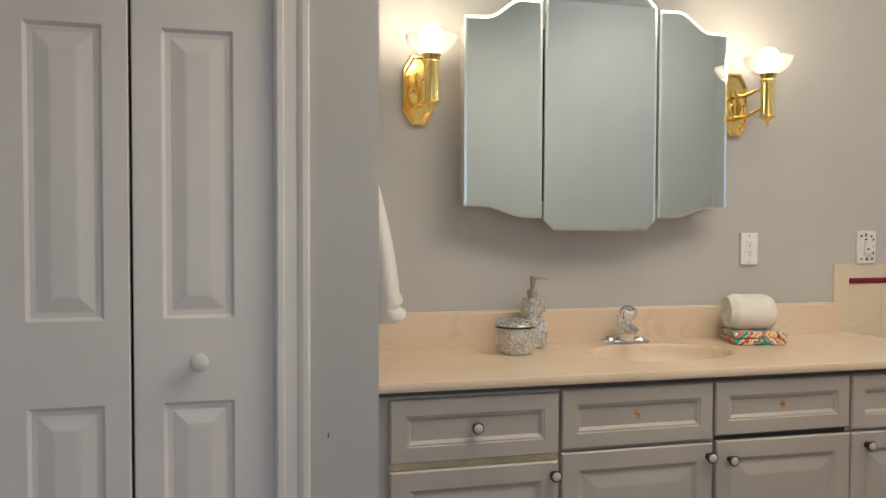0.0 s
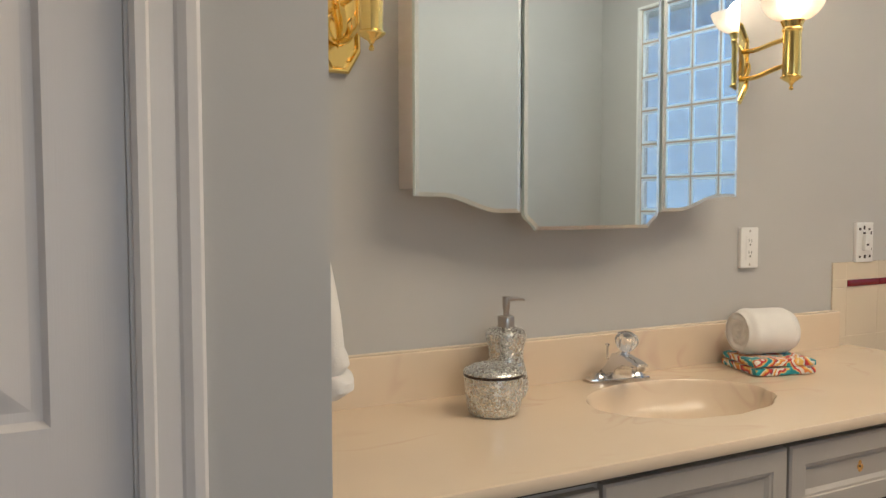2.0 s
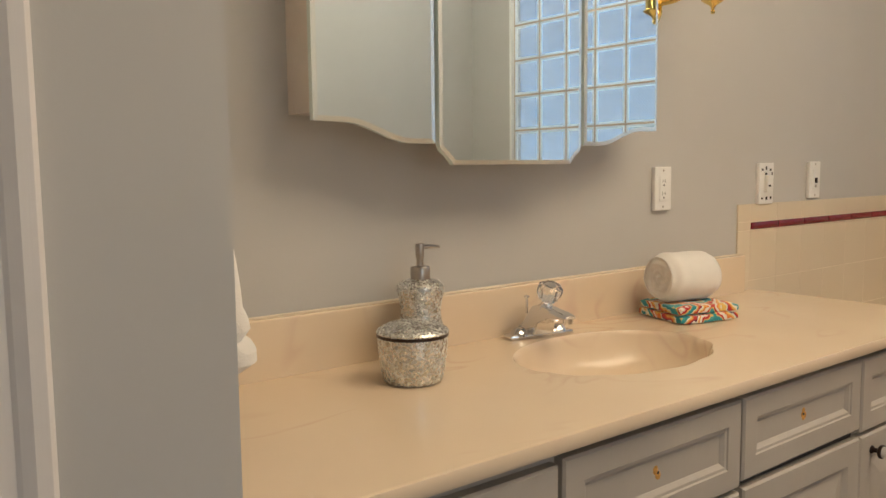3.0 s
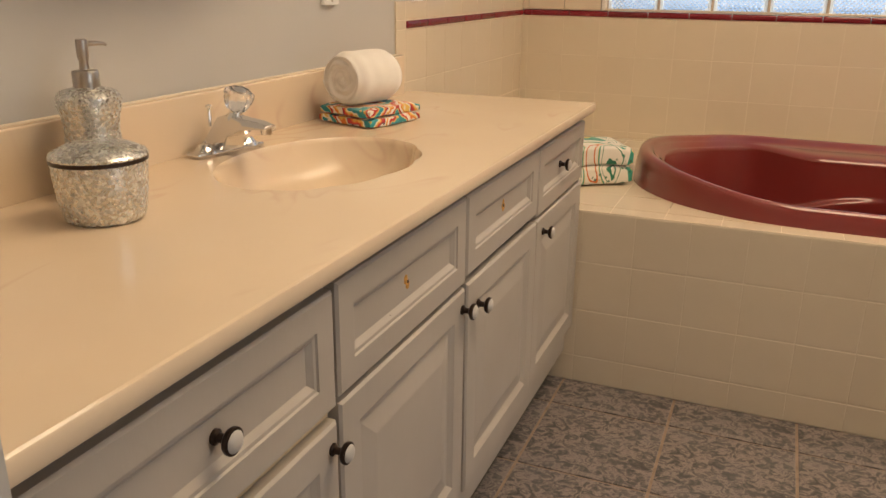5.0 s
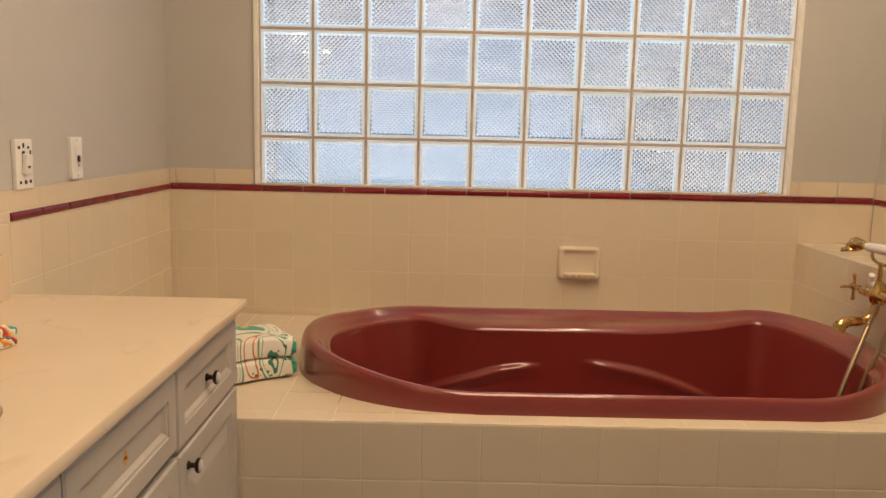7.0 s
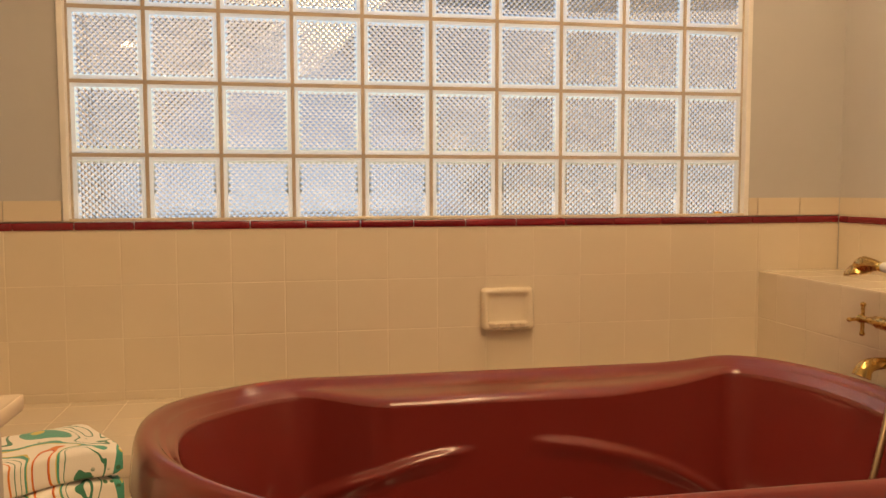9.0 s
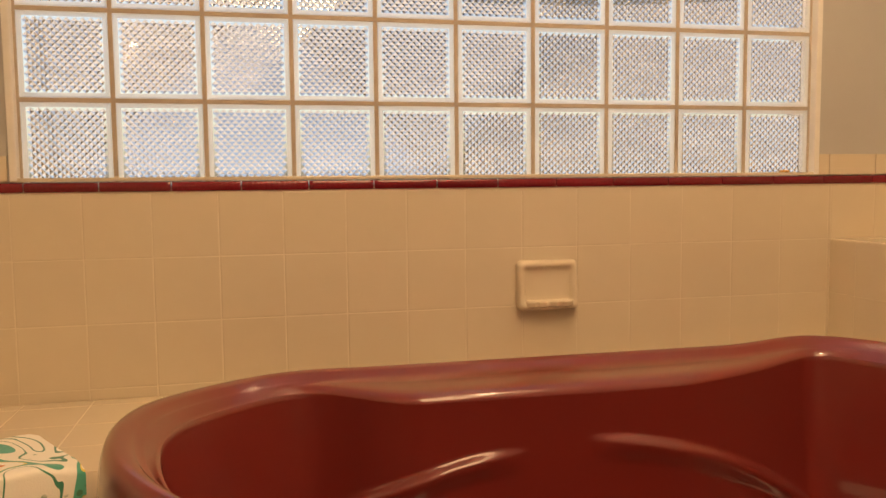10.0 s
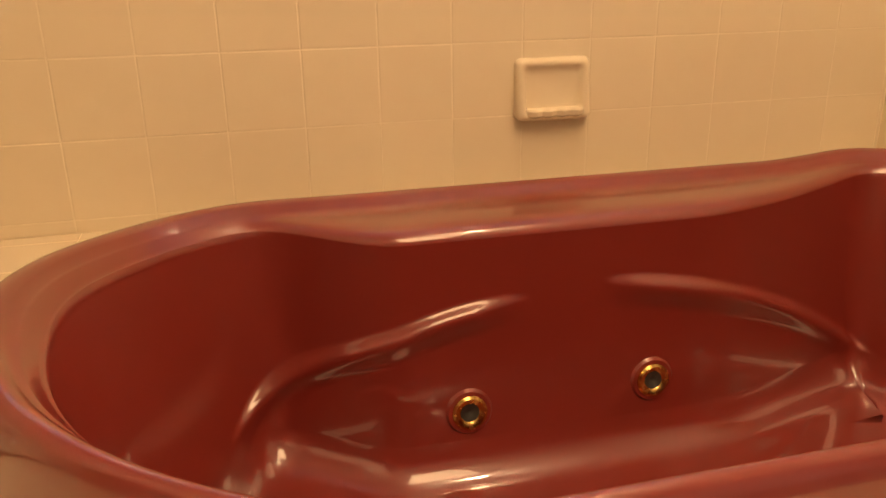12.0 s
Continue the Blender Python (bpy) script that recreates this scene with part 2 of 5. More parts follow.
vary(GRASS, (0.29, 0.29, 0.285), 0.25, 0.6)
# ---- building blocks ----


def box(bm, x0, x1, y0, y1, z0, z1):
    vs = [bm.verts.new(p) for p in ((x0, y0, z0), (x1, y0, z0), (x1, y1, z0), (x0, y1, z0), (x0, y0, z1), (x1, y0, z1), (x1, y1, z1), (x0, y1, z1))]
    for f in ((0, 3, 2, 1), (4, 5, 6, 7), (0, 1, 5, 4), (1, 2, 6, 5), (2, 3, 7, 6), (3, 0, 4, 7)):
        bm.faces.new([vs[i] for i in f])
    return bm


def blk(*dims, bev=0.0, seg=2):
    bm = box(bmesh.new(), *dims)
    if bev:
        bmesh.ops.bevel(bm, geom=bm.edges[:], offset=bev, segments=seg, profile=0.5, affect="EDGES")
    return bm


def link(name, bm, mat, smooth=False):
    me = bpy.data.meshes.new(name)
    bmesh.ops.recalc_face_normals(bm, faces=bm.faces[:])
    if smooth:
        for f in bm.faces:
            f.smooth = True
    bm.to_mesh(me)
    bm.free()
    me.materials.append(mat.m)
    if smooth:
        me.set_sharp_from_angle(angle=radians(38))
    return new(name, me)


def part(name, bm, mat, parent, label="", smooth=False):
    ob = link(name, bm, mat, smooth)
    ob.parent = parent
    return tagged(ob, label)


def thing(name, label, category, group="", kind="", at=None):
    ob = new(name)
    ob.empty_display_size = 0.05
    if at is not None:
        ob.matrix_basis = at
    return tagged(ob, label, category, group, kind)


def solid(name, bm, mat, label, category, group="", kind="", smooth=False, at=None):
    ob = link(name, bm, mat, smooth)
    if at is not None:
        ob.matrix_basis = at
    return tagged(ob, label, category, group, kind)


def lathe(profile, seg=40):
    bm = bmesh.new()
    rings = []
    for r, z in profile:
        if r < 1e-5:
            rings.append([bm.verts.new((0, 0, z))])
        else:
            rings.append([bm.verts.new((r * math.cos(2 * math.pi * i / seg), r * math.sin(2 * math.pi * i / seg), z)) for i in range(seg)])
    for a, b in zip(rings, rings[1:]):
        for i in range(seg):
            j = (i + 1) % seg
            if len(a) == 1 and len(b) > 1:
                bm.faces.new((a[0], b[i], b[j]))
            elif len(b) == 1 and len(a) > 1:
                bm.faces.new((a[i], a[j], b[0]))
            elif len(a) > 1:
                bm.faces.new((a[i], a[j], b[j], b[i]))
    return bm


def moved(bm, m):
    bm.transform(m)
    return bm


def joined(*bms):
    out = bmesh.new()
    for b in bms:
        me = bpy.data.meshes.new("t")
        b.to_mesh(me)
        b.free()
        out.from_mesh(me)
        bpy.data.meshes.remove(me)
    return out


def spline(points, n=8):
    """A smooth line through the points."""
    p = [Vector(q) for q in points]
    p = [2 * p[0] - p[1]] + p + [2 * p[-1] - p[-2]]
    out = []
    for a, b, c, d in zip(p, p[1:], p[2:], p[3:]):
        for k in range(n):
            t = k / n
            out.append(0.5 * (2 * b + (c - a) * t + (2 * a - 5 * b + 4 * c - d) * t * t + (3 * b - a - 3 * c + d) * t ** 3))
    return out + [p[-2]]


def sweep(points, radius, seg=12, ribs=0.0, flat=1.0):
    """A tube along a line; radius a number or a list; ribs: every other ring thinner."""
    bm = bmesh.new()
    p = [Vector(q) for q in points]
    rings, up = [], Vector((0, 0, 1))
    for i, q in enumerate(p):
        d = (p[min(i + 1, len(p) - 1)] - p[max(i - 1, 0)]).normalized()
        if abs(d.dot(up)) > 0.95:
            up = Vector((0, 1, 0)) if abs(d.y) < 0.9 else Vector((1, 0, 0))
        u = (up - d * up.dot(d)).normalized()
        v = d.cross(u)
        up = u
        r = (radius[i] if isinstance(radius, list) else radius) * (1 - ribs * (i % 2))
        rings.append([bm.verts.new(q + (u * math.cos(2 * math.pi * k / seg) + v * math.sin(2 * math.pi * k / seg) * flat) * r) for k in range(seg)])
    for a, b in zip(rings, rings[1:]):
        for k in range(seg):
            bm.faces.new((a[k], a[(k + 1) % seg], b[(k + 1) % seg], b[k]))
    bm.faces.new(rings[0][::-1])
    bm.faces.new(rings[-1])
    return bm


def smooth01(a, b, x):
    t = max(0.0, min(1.0, (x - a) / (b - a)))
    return t * t * (3 - 2 * t)


def rects(bm, x0, x1, z0, z1, profile):
    """Nested rectangles in the xz plane that face -y; profile: (inset, depth behind y=0)."""
    loops = []
    for d, y in profile:
        loops.append([bm.verts.new(q) for q in ((x0 + d, y, z0 + d), (x1 - d, y, z0 + d), (x1 - d, y, z1 - d), (x0 + d, y, z1 - d))])
    for a, b in zip(loops, loops[1:]):
        for k in range(4):
            bm.faces.new((a[k], a[(k + 1) % 4], b[(k + 1) % 4], b[k]))
    bm.faces.new(loops[-1])
    return loops[0]


def front(w, h, thick, profile):
    """A drawer or door front, its face at y=0, its back at y=thick, left bottom corner at the origin."""
    bm = bmesh.new()
    rects(bm, 0, w, 0, h, [(0, thick), (0, 0.004), (0.004, 0)] + profile)
    bm.faces.new([bm.verts.new(q) for q in ((0, thick, 0), (0, thick, h), (w, thick, h), (w, thick, 0))])
    bmesh.ops.remove_doubles(bm, verts=bm.verts[:], dist=1e-5)
    return bm


def pillow(w, h, t, e=0.001):
    """A tile, its face at z=t, its corner at the origin, with eased edges."""
    bm = bmesh.new()
    loops = [[bm.verts.new(q) for q in ((d, d, z), (w - d, d, z), (w - d, h - d, z), (d, h - d, z))] for d, z in ((0, 0), (0, t - e), (e * 0.35, t - e * 0.35), (e * 1.3, t))]
    for a, b in zip(loops, loops[1:]):
        for k in range(4):
            bm.faces.new((a[k], a[(k + 1) % 4], b[(k + 1) % 4], b[k]))
    bm.faces.new(loops[-1])
    return bm

# ---- the plan ----
CEIL_Z = 2.74
PART_Y, PART_X = -0.595, -0.036        # closet front and its end face
DECK_X, DECK_Z = 1.84, 0.54
LEDGE_Y, LEDGE_Z = -2.435, 0.868
SOUTH_Y = -2.72
LEFT_X, HALL_Y = -1.5, -4.4
EAST_X = 3.0
TOP_Z = 0.8415
WIN_Y0, WIN_Y1, WIN_Z0, WIN_Z1 = -2.374, -0.347, 1.028, 2.449
BLOCK = 0.2027

# ---- structure ----
floor = solid("floor", blk(LEFT_X - 0.1, EAST_X + 0.1, HALL_Y - 0.1, 0.1, -0.12, -0.004), FGROUT, "brown cement grout bed of a mottled grey tiled floor", "floor", kind="structure")
solid("ceiling", blk(LEFT_X - 0.1, EAST_X + 0.15, HALL_Y - 0.1, 0.12, CEIL_Z, CEIL_Z + 0.1), CEIL, "plain white painted ceiling", "ceiling", kind="structure")
wall_north = solid("wall_north", blk(PART_X, EAST_X + 0.006, 0.006, 0.12, 0, CEIL_Z), PAINT, "light grey painted wall behind the vanity", "wall", kind="structure")


def holed(axis, at0, at1, a0, a1, z0, z1, ha0, ha1, hz0, hz1):
    """A wall with one opening; axis x or y is its thickness."""
    bm = bmesh.new()
    for (p, q, r, s) in ((a0, ha0, z0, z1), (ha1, a1, z0, z1), (ha0, ha1, z0, hz0), (ha0, ha1, hz1, z1)):
        if q - p > 1e-4 and s - r > 1e-4:
            if axis == "x":
                box(bm, at0, at1, p, q, r, s)
            else:
                box(bm, p, q, at0, at1, r, s)
    return bm


wall_east = solid("wall_east", holed("x", EAST_X + 0.006, EAST_X + 0.15, SOUTH_Y - 0.12, 0.006, 0, CEIL_Z, WIN_Y0 - 0.018, WIN_Y1 + 0.018, WIN_Z0, WIN_Z1 + 0.018), PAINT,
                  "beige grey painted wall with a glass block window", "wall", kind="structure")
wall_south = solid("wall_south", blk(0.72, EAST_X + 0.006, SOUTH_Y - 0.12, SOUTH_Y - 0.006, 0, CEIL_Z), PAINT, "plain light grey painted wall opposite the vanity", "wall", kind="structure")
solid("wall_west", blk(LEFT_X - 0.1, LEFT_X, HALL_Y, 0.12, 0, CEIL_Z), PAINT, "plain light grey painted side wall", "wall", kind="structure")
# the opening in this end wall is added to hold the fill light
solid("wall_hall_end", holed("y", HALL_Y - 0.1, HALL_Y, LEFT_X, 0.84, 0, CEIL_Z, -0.95, 0.55, 0.4, 2.3), PAINT, "plain painted end wall with an added opening for the fill light", "wall", kind="structure")
solid("wall_hall_side", blk(0.72, 0.84, HALL_Y, SOUTH_Y - 0.12, 0, CEIL_Z), PAINT, "plain painted wall of the passage", "wall", kind="structure")
solid("wall_passage_header", blk(LEFT_X, 0.72, SOUTH_Y - 0.12, SOUTH_Y - 0.006, 2.1, CEIL_Z), PAINT, "plain painted header over the passage opening", "wall", kind="structure")

# closet front with its bifold opening, and its end wall
D0, D1, DTOP = -0.925, -0.285, 2.04
solid("wall_closet_end", blk(PART_X - 0.11, PART_X, PART_Y + 0.11, 0.006, 0, CEIL_Z), PAINT, "light grey painted end wall between closet and vanity", "wall", kind="structure")
solid("wall_closet", holed("y", PART_Y, PART_Y + 0.11, LEFT_X, PART_X, 0, CEIL_Z, D0, D1, -0.001, DTOP), PAINT, "light grey painted closet wall beside the vanity", "wall", kind="structure")
solid("wall_closet_back", blk(LEFT_X, PART_X - 0.11, 0.006, 0.1, 0, CEIL_Z), PAINT, "plain back wall inside the closet", "wall", kind="structure")

solid("paint_nick", blk(-0.1615, -0.1585, PART_Y - 0.0006, PART_Y + 0.001, 0.722, 0.735), DARK, "small dark nick in the closet wall paint", "nick", kind="structure")

# moulded door casing: a fluted section swept round the opening
def casing_strip(length):
    prof = [(0, 0), (0, 0.012), (0.006, 0.016), (0.018, 0.016), (0.022, 0.012), (0.05, 0.012), (0.054, 0.015), (0.064, 0.019), (0.076, 0.019), (0.081, 0.015), (0.081, 0)]
    bm = bmesh.new()
    a = [bm.verts.new((x, -y, 0)) for x, y in prof]
    b = [bm.verts.new((x, -y, length)) for x, y in prof]
    for k in range(len(prof)):
        j = (k + 1) % len(prof)
        bm.faces.new((a[k], a[j], b[j], b[k]))
    bm.faces.new(a[::-1])
    bm.faces.new(b)
    return bm


casing = thing("door_casing", "white painted moulded wooden casing round the closet opening", "trim", kind="structure")
part("side_casing", moved(casing_strip(DTOP), pose(D1, PART_Y, 0)), TRIMW, casing)
part("side_casing", moved(casing_strip(DTOP), Matrix.Translation((D0, PART_Y, 0)) @ Matrix.Scale(-1, 4, (1, 0, 0))), TRIMW, casing)
part("head_casing", moved(casing_strip(D1 - D0 + 0.162), pose(D0 - 0.081, PART_Y, DTOP) @ pose(0, 0, 0, 0, 90, 0) @ Matrix.Scale(-1, 4, (1, 0, 0))), TRIMW, casing)
part("jamb", blk(D1 - 0.004, D1, PART_Y + 0.002, PART_Y + 0.1, 0, DTOP), TRIMW, casing)

# ---- bifold closet door ----
LEAF_W = 0.317


def bifold_leaf(parent, x0, mirrored):
    prof = [(0, 0), (0.008, 0.009), (0.02, 0.0095), (0.052, 0.0025), (0.058, 0.002)]
    px0, px1 = (0.098, LEAF_W - 0.055) if mirrored else (0.065, LEAF_W - 0.092)
    panels = [(px0, px1, 0.16, 0.825), (px0, px1, 1.02, 1.69)]
    bm = bmesh.new()
    for (a, b, c, d) in ((0.003, px0, 0.01, 2.03), (px1, LEAF_W - 0.003, 0.01, 2.03), (px0, px1, 0.01, 0.16), (px0, px1, 0.825, 1.02), (px0, px1, 1.69, 2.03)):
        bm.faces.new([bm.verts.new(q) for q in ((a, 0, c), (b, 0, c), (b, 0, d), (a, 0, d))])
    for (a, b, c, d) in panels:
        rects(bm, a, b, c, d, prof)
    lo = [bm.verts.new(q) for q in ((0.003, 0, 0.01), (LEAF_W - 0.003, 0, 0.01), (LEAF_W - 0.003, 0, 2.03), (0.003, 0, 2.03))]
    mid = [bm.verts.new(q) for q in ((0, 0.004, 0.008), (LEAF_W, 0.004, 0.008), (LEAF_W, 0.004, 2.032), (0, 0.004, 2.032))]
    hi = [bm.verts.new(q) for q in ((0, 0.03, 0.008), (LEAF_W, 0.03, 0.008), (LEAF_W, 0.03, 2.032), (0, 0.03, 2.032))]
    for a, b in ((lo, mid), (mid, hi)):
        for k in range(4):
            bm.faces.new((a[k], a[(k + 1) % 4], b[(k + 1) % 4], b[k]))
    bm.faces.new(hi[::-1])
    bmesh.ops.remove_doubles(bm, verts=bm.verts[:], dist=1e-5)
    return part("leaf", moved(bm, pose(x0, PART_Y + 0.012, 0)), DOORW, parent)


bifold = thing("bifold_door", "closed white painted bifold closet door with moulded panels", "door")
leaf_a = bifold_leaf(bifold, D1 - 2 * LEAF_W - 0.0085, True)
leaf_b = bifold_leaf(bifold, D1 - LEAF_W - 0.002, False)
part("knob", moved(lathe([(0, -0.002), (0.011, -0.002), (0.011, 0.004), (0.009, 0.013), (0.017, 0.019), (0.0215, 0.026), (0.022, 0.032), (0.018, 0.038), (0.009, 0.041), (0, 0.0415)]), pose(-0.458, PART_Y + 0.012, 0.921, 90)), CERAM, leaf_b, "round white ceramic knob", True)

# ---- vanity ----
FACE_Y = -0.53
vanity = thing("vanity_cabinet", "worn grey painted wooden vanity with four drawers and four doors", "cabinet")
carc = bmesh.new()
VX0, VX1 = PART_X + 0.004, 1.836
box(carc, VX0, VX1, FACE_Y, -0.004, 0.10, 0.635)
box(carc, VX0, VX1, FACE_Y, FACE_Y + 0.02, 0.635, 0.80)
box(carc, VX0, VX0 + 0.018, FACE_Y + 0.02, -0.004, 0.635, 0.80)
box(carc, VX1 - 0.018, VX1, FACE_Y + 0.02, -0.004, 0.635, 0.80)
box(carc, VX0 + 0.018, VX1 - 0.018, -0.022, -0.004, 0.635, 0.80)
part("carcass", carc, CAB, vanity)
part("top_rail", blk(VX0, VX1, FACE_Y - 0.004, FACE_Y + 0.012, 0.8, 0.8155), SHADE, vanity, "brown wooden rail under the worktop, darkened with its shade")
part("toe_kick", blk(VX0, VX1, -0.486, -0.47, 0, 0.1), SHADE, vanity, "recessed toe kick with its shade put into the colour")
part("rail_strip", blk(0.0, 0.462, FACE_Y - 0.003, FACE_Y - 0.0005, 0.608, 0.629), RAW, vanity, "bare yellow wood between drawer and door")

DRAWER_PROF = [(0.041, 0), (0.043, 0.0028), (0.048, 0.0034), (0.056, 0.0098), (0.06, 0.0098)]
DOOR_PROF = [(0.05, 0), (0.054, 0.003), (0.062, 0.008), (0.068, 0.008), (0.1, 0.002), (0.104, 0.0015)]
DRAWERS = [(0.001, 0.460, 0.629, 0.7925), (0.469, 0.926, 0.637, 0.7985), (0.934, 1.383, 0.6455, 0.799), (1.391, 1.832, 0.636, 0.7975)]
DOORS = [(0.001, 0.460, 0.185, 0.609), (0.469, 0.926, 0.183, 0.628), (0.934, 1.383, 0.186, 0.631), (1.391, 1.832, 0.185, 0.627)]


def cup_knob(parent, x, y, z):
    """A small bronze knob with a white domed cap."""
    k = part("knob", moved(lathe([(0, 0), (0.009, 0), (0.009, 0.003), (0.0055, 0.006), (0.005, 0.014), (0.0135, 0.018), (0.0155, 0.021), (0.0155, 0.0245), (0.0125, 0.0255), (0, 0.0255)], 28), pose(x, y, z, 90)), BRONZE, parent, "dark bronze knob", True)
    part("cap", moved(lathe([(0.0124, 0.0245), (0.0124, 0.026), (0.010, 0.0285), (0.005, 0.030), (0, 0.0303)], 28), pose(x, y, z, 90)), CAPW, k, "pale domed cap", True)


for i, (a, b, c, d) in enumerate(DRAWERS):
    y = FACE_Y - 0.0205
    f = part("drawer_front", moved(front(b - a, d - c, 0.02, DRAWER_PROF), pose(a, y, c, 0, 0, 0)), CAB, vanity)
    mx, mz = (a + b) / 2, (c + d) / 2 + 0.002
    if i in (0, 3):
        cup_knob(f, mx, y + 0.0098, mz)
    else:
        # torn paint and a screw hole where the knob is missing
        bm = bmesh.new()
        for k in range(4):
            s = random.Random(i * 7 + k)
            moved_bm = lathe([(0, 0), (0.006 + 0.004 * s.random(), 0.0002), (0.004, 0.001 + 0.0006 * s.random()), (0, 0.0015)], 7)
            tmp = bpy.data.meshes.new("t")
            moved(moved_bm, pose(mx + s.uniform(-0.007, 0.007), y + 0.0102, mz + s.uniform(-0.008, 0.008), 90)).to_mesh(tmp)
            moved_bm.free()
            bm.from_mesh(tmp)
            bpy.data.meshes.remove(tmp)
        p = part("paint_chip", bm, CHIP, f, "torn orange wood where a knob is missing")
        part("screw_hole", moved(lathe([(0, 0), (0.0028, 0), (0.0028, 0.0024), (0, 0.0024)], 14), pose(mx, y + 0.0105, mz, 90)), DARK, p)
part("screw_hole", moved(lathe([(0, 0), (0.002, 0), (0.002, 0.002), (0, 0.002)], 10), pose(0.632, FACE_Y - 0.012, 0.688, 90)), DARK, vanity)
for i, (a, b, c, d) in enumerate(DOORS):
    y = FACE_Y - 0.0205
    m = pose(a, y, c)
    if i == 2:
        m = pose(a, y - 0.004, c, 0, 0.5, 0) @ pose(0, 0, 0, -0.5)
    f = part("door", moved(front(b - a, d - c, 0.02, DOOR_PROF), m), CAB, vanity)
    kx, kz = ((0.444, 0.574), (0.911, 0.591), (0.976, 0.58), (1.443, 0.589))[i]
    cup_knob(f, kx, y - (0.006 if i == 2 else -0.0005), kz)
# a dark strip laid on the face as the shade above the sagging door
part("door_gap_shade", blk(0.94, 1.38, FACE_Y - 0.003, FACE_Y - 0.0005, 0.6, 0.66), DARK, vanity, "dark strip for the shade in the gap above a sagging door")

# ---- worktop with its bowl ----
CX0, CX1, CY0, CY1 = PART_X + 0.002, 1.868, -0.5685, -0.0005
SX, SY, SA, SB = 0.915, -0.268, 0.238, 0.166
worktop = thing("countertop", "glossy peach cultured marble counter with an integral bowl", "countertop")


def bowl_edge(ang, k=1.0):
    """The bowl's outline: an oval with shallow scallops towards the front."""
    c, s = math.cos(ang), math.sin(ang)
    w = smooth01(0.25, -0.35, s)
    sc = 1 + 0.034 * w * (abs(math.cos(ang * 6)) - 0.4)
    return SX + SA * k * sc * c, SY + SB * k * sc * s


bm = bmesh.new()
NB = 144
inner, outer = [], []
for i in range(NB):
    ang = 2 * math.pi * i / NB
    x, y = bowl_edge(ang)
    inner.append(bm.verts.new((x, y, TOP_Z)))
    dx, dy = math.cos(ang), math.sin(ang)
    t = min(((CX1 - 0.006 - SX) / dx) if dx > 1e-9 else ((CX0 + 0.001 - SX) / dx) if dx < -1e-9 else 9,
            ((CY1 - SY) / dy) if dy > 1e-9 else ((CY0 + 0.006 - SY) / dy) if dy < -1e-9 else 9)
    outer.append(bm.verts.new((SX + t * dx, SY + t * dy, TOP_Z)))
for i in range(NB):
    j = (i + 1) % NB
    bm.faces.new((inner[i], inner[j], outer[j], outer[i]))
for cx, cy in ((CX0 + 0.001, CY0 + 0.006), (CX1 - 0.006, CY0 + 0.006), (CX1 - 0.006, CY1), (CX0 + 0.001, CY1)):
    ang = math.atan2(cy - SY, cx - SX) % (2 * math.pi)
    i = int(ang / (2 * math.pi) * NB)
    bm.faces.new((outer[i], outer[(i + 1) % NB], bm.verts.new((cx, cy, TOP_Z))))
part("slab", bm, COUNTER, worktop)
edge = bmesh.new()
prof = [(0.006, TOP_Z), (0.0012, TOP_Z - 0.0006), (0.0, TOP_Z - 0.0025), (0.0, TOP_Z - 0.02), (0.002, TOP_Z - 0.0245), (0.03, TOP_Z - 0.0255)]
loops = [[edge.verts.new(q) for q in ((CX0 + 0.001, CY0 + d, z), (CX1 - d, CY0 + d, z), (CX1 - d, CY1, z))] for d, z in prof]
for a, b in zip(loops, loops[1:]):
    for k in range(2):
        edge.faces.new((a[k], a[k + 1], b[k + 1], b[k]))
part("front_edge", edge, COUNTER, worktop, smooth=True)

bowl = bmesh.new()
rings = []
for k, z in ((1.0, 0.0), (0.985, -0.004), (0.972, -0.012), (0.955, -0.03), (0.92, -0.06), (0.86, -0.088), (0.76, -0.108), (0.6, -0.12), (0.4, -0.127), (0.2, -0.13), (0.09, -0.132)):
    ring = []
    for i in range(NB):
        ang = 2 * math.pi * i / NB
        f = smooth01(0.55, 0.95, k)
        x0, y0 = bowl_edge(ang, k)
        x1, y1 = SX + SA * k * math.cos(ang), SY + SB * k * math.sin(ang)
        # a moulded soap shelf along the far right of the bowl
        sh = smooth01(0.2, 0.75, math.cos(ang - 0.75)) * smooth01(0.985, 0.9, k) * smooth01(0.45, 0.62, k)
        ring.append(bowl.verts.new((x0 * f + x1 * (1 - f), y0 * f + y1 * (1 - f), TOP_Z + z + 0.028 * sh)))
    rings.append(ring)
for a, b in zip(rings, rings[1:]):
    for i in range(NB):
        j = (i + 1) % NB
        bowl.faces.new((a[i], b[i], b[j], a[j]))
part("bowl", bowl, COUNTER, worktop, smooth=True)
part("drain", moved(lathe([(0, 0.001), (0.014, 0.001), (0.0145, 0.004), (0.021, 0.004), (0.024, 0.0), (0.024, -0.006)], 28), pose(SX, SY, TOP_Z - 0.131)), CHROME, worktop, "chrome drain ring", True)
part("backsplash", blk(PART_X + 0.002, 1.799, -0.02, 0.005, TOP_Z - 0.002, 0.951, bev=0.003), COUNTER, worktop)
solid("caulk_bead", sweep([(PART_X + 0.003, -0.001, 0.9525), (0.9, -0.001, 0.9525), (1.79, -0.001, 0.9525)], 0.0024, 8), GROUT, "thin cream caulk bead along the backsplash", "caulk", kind="structure")

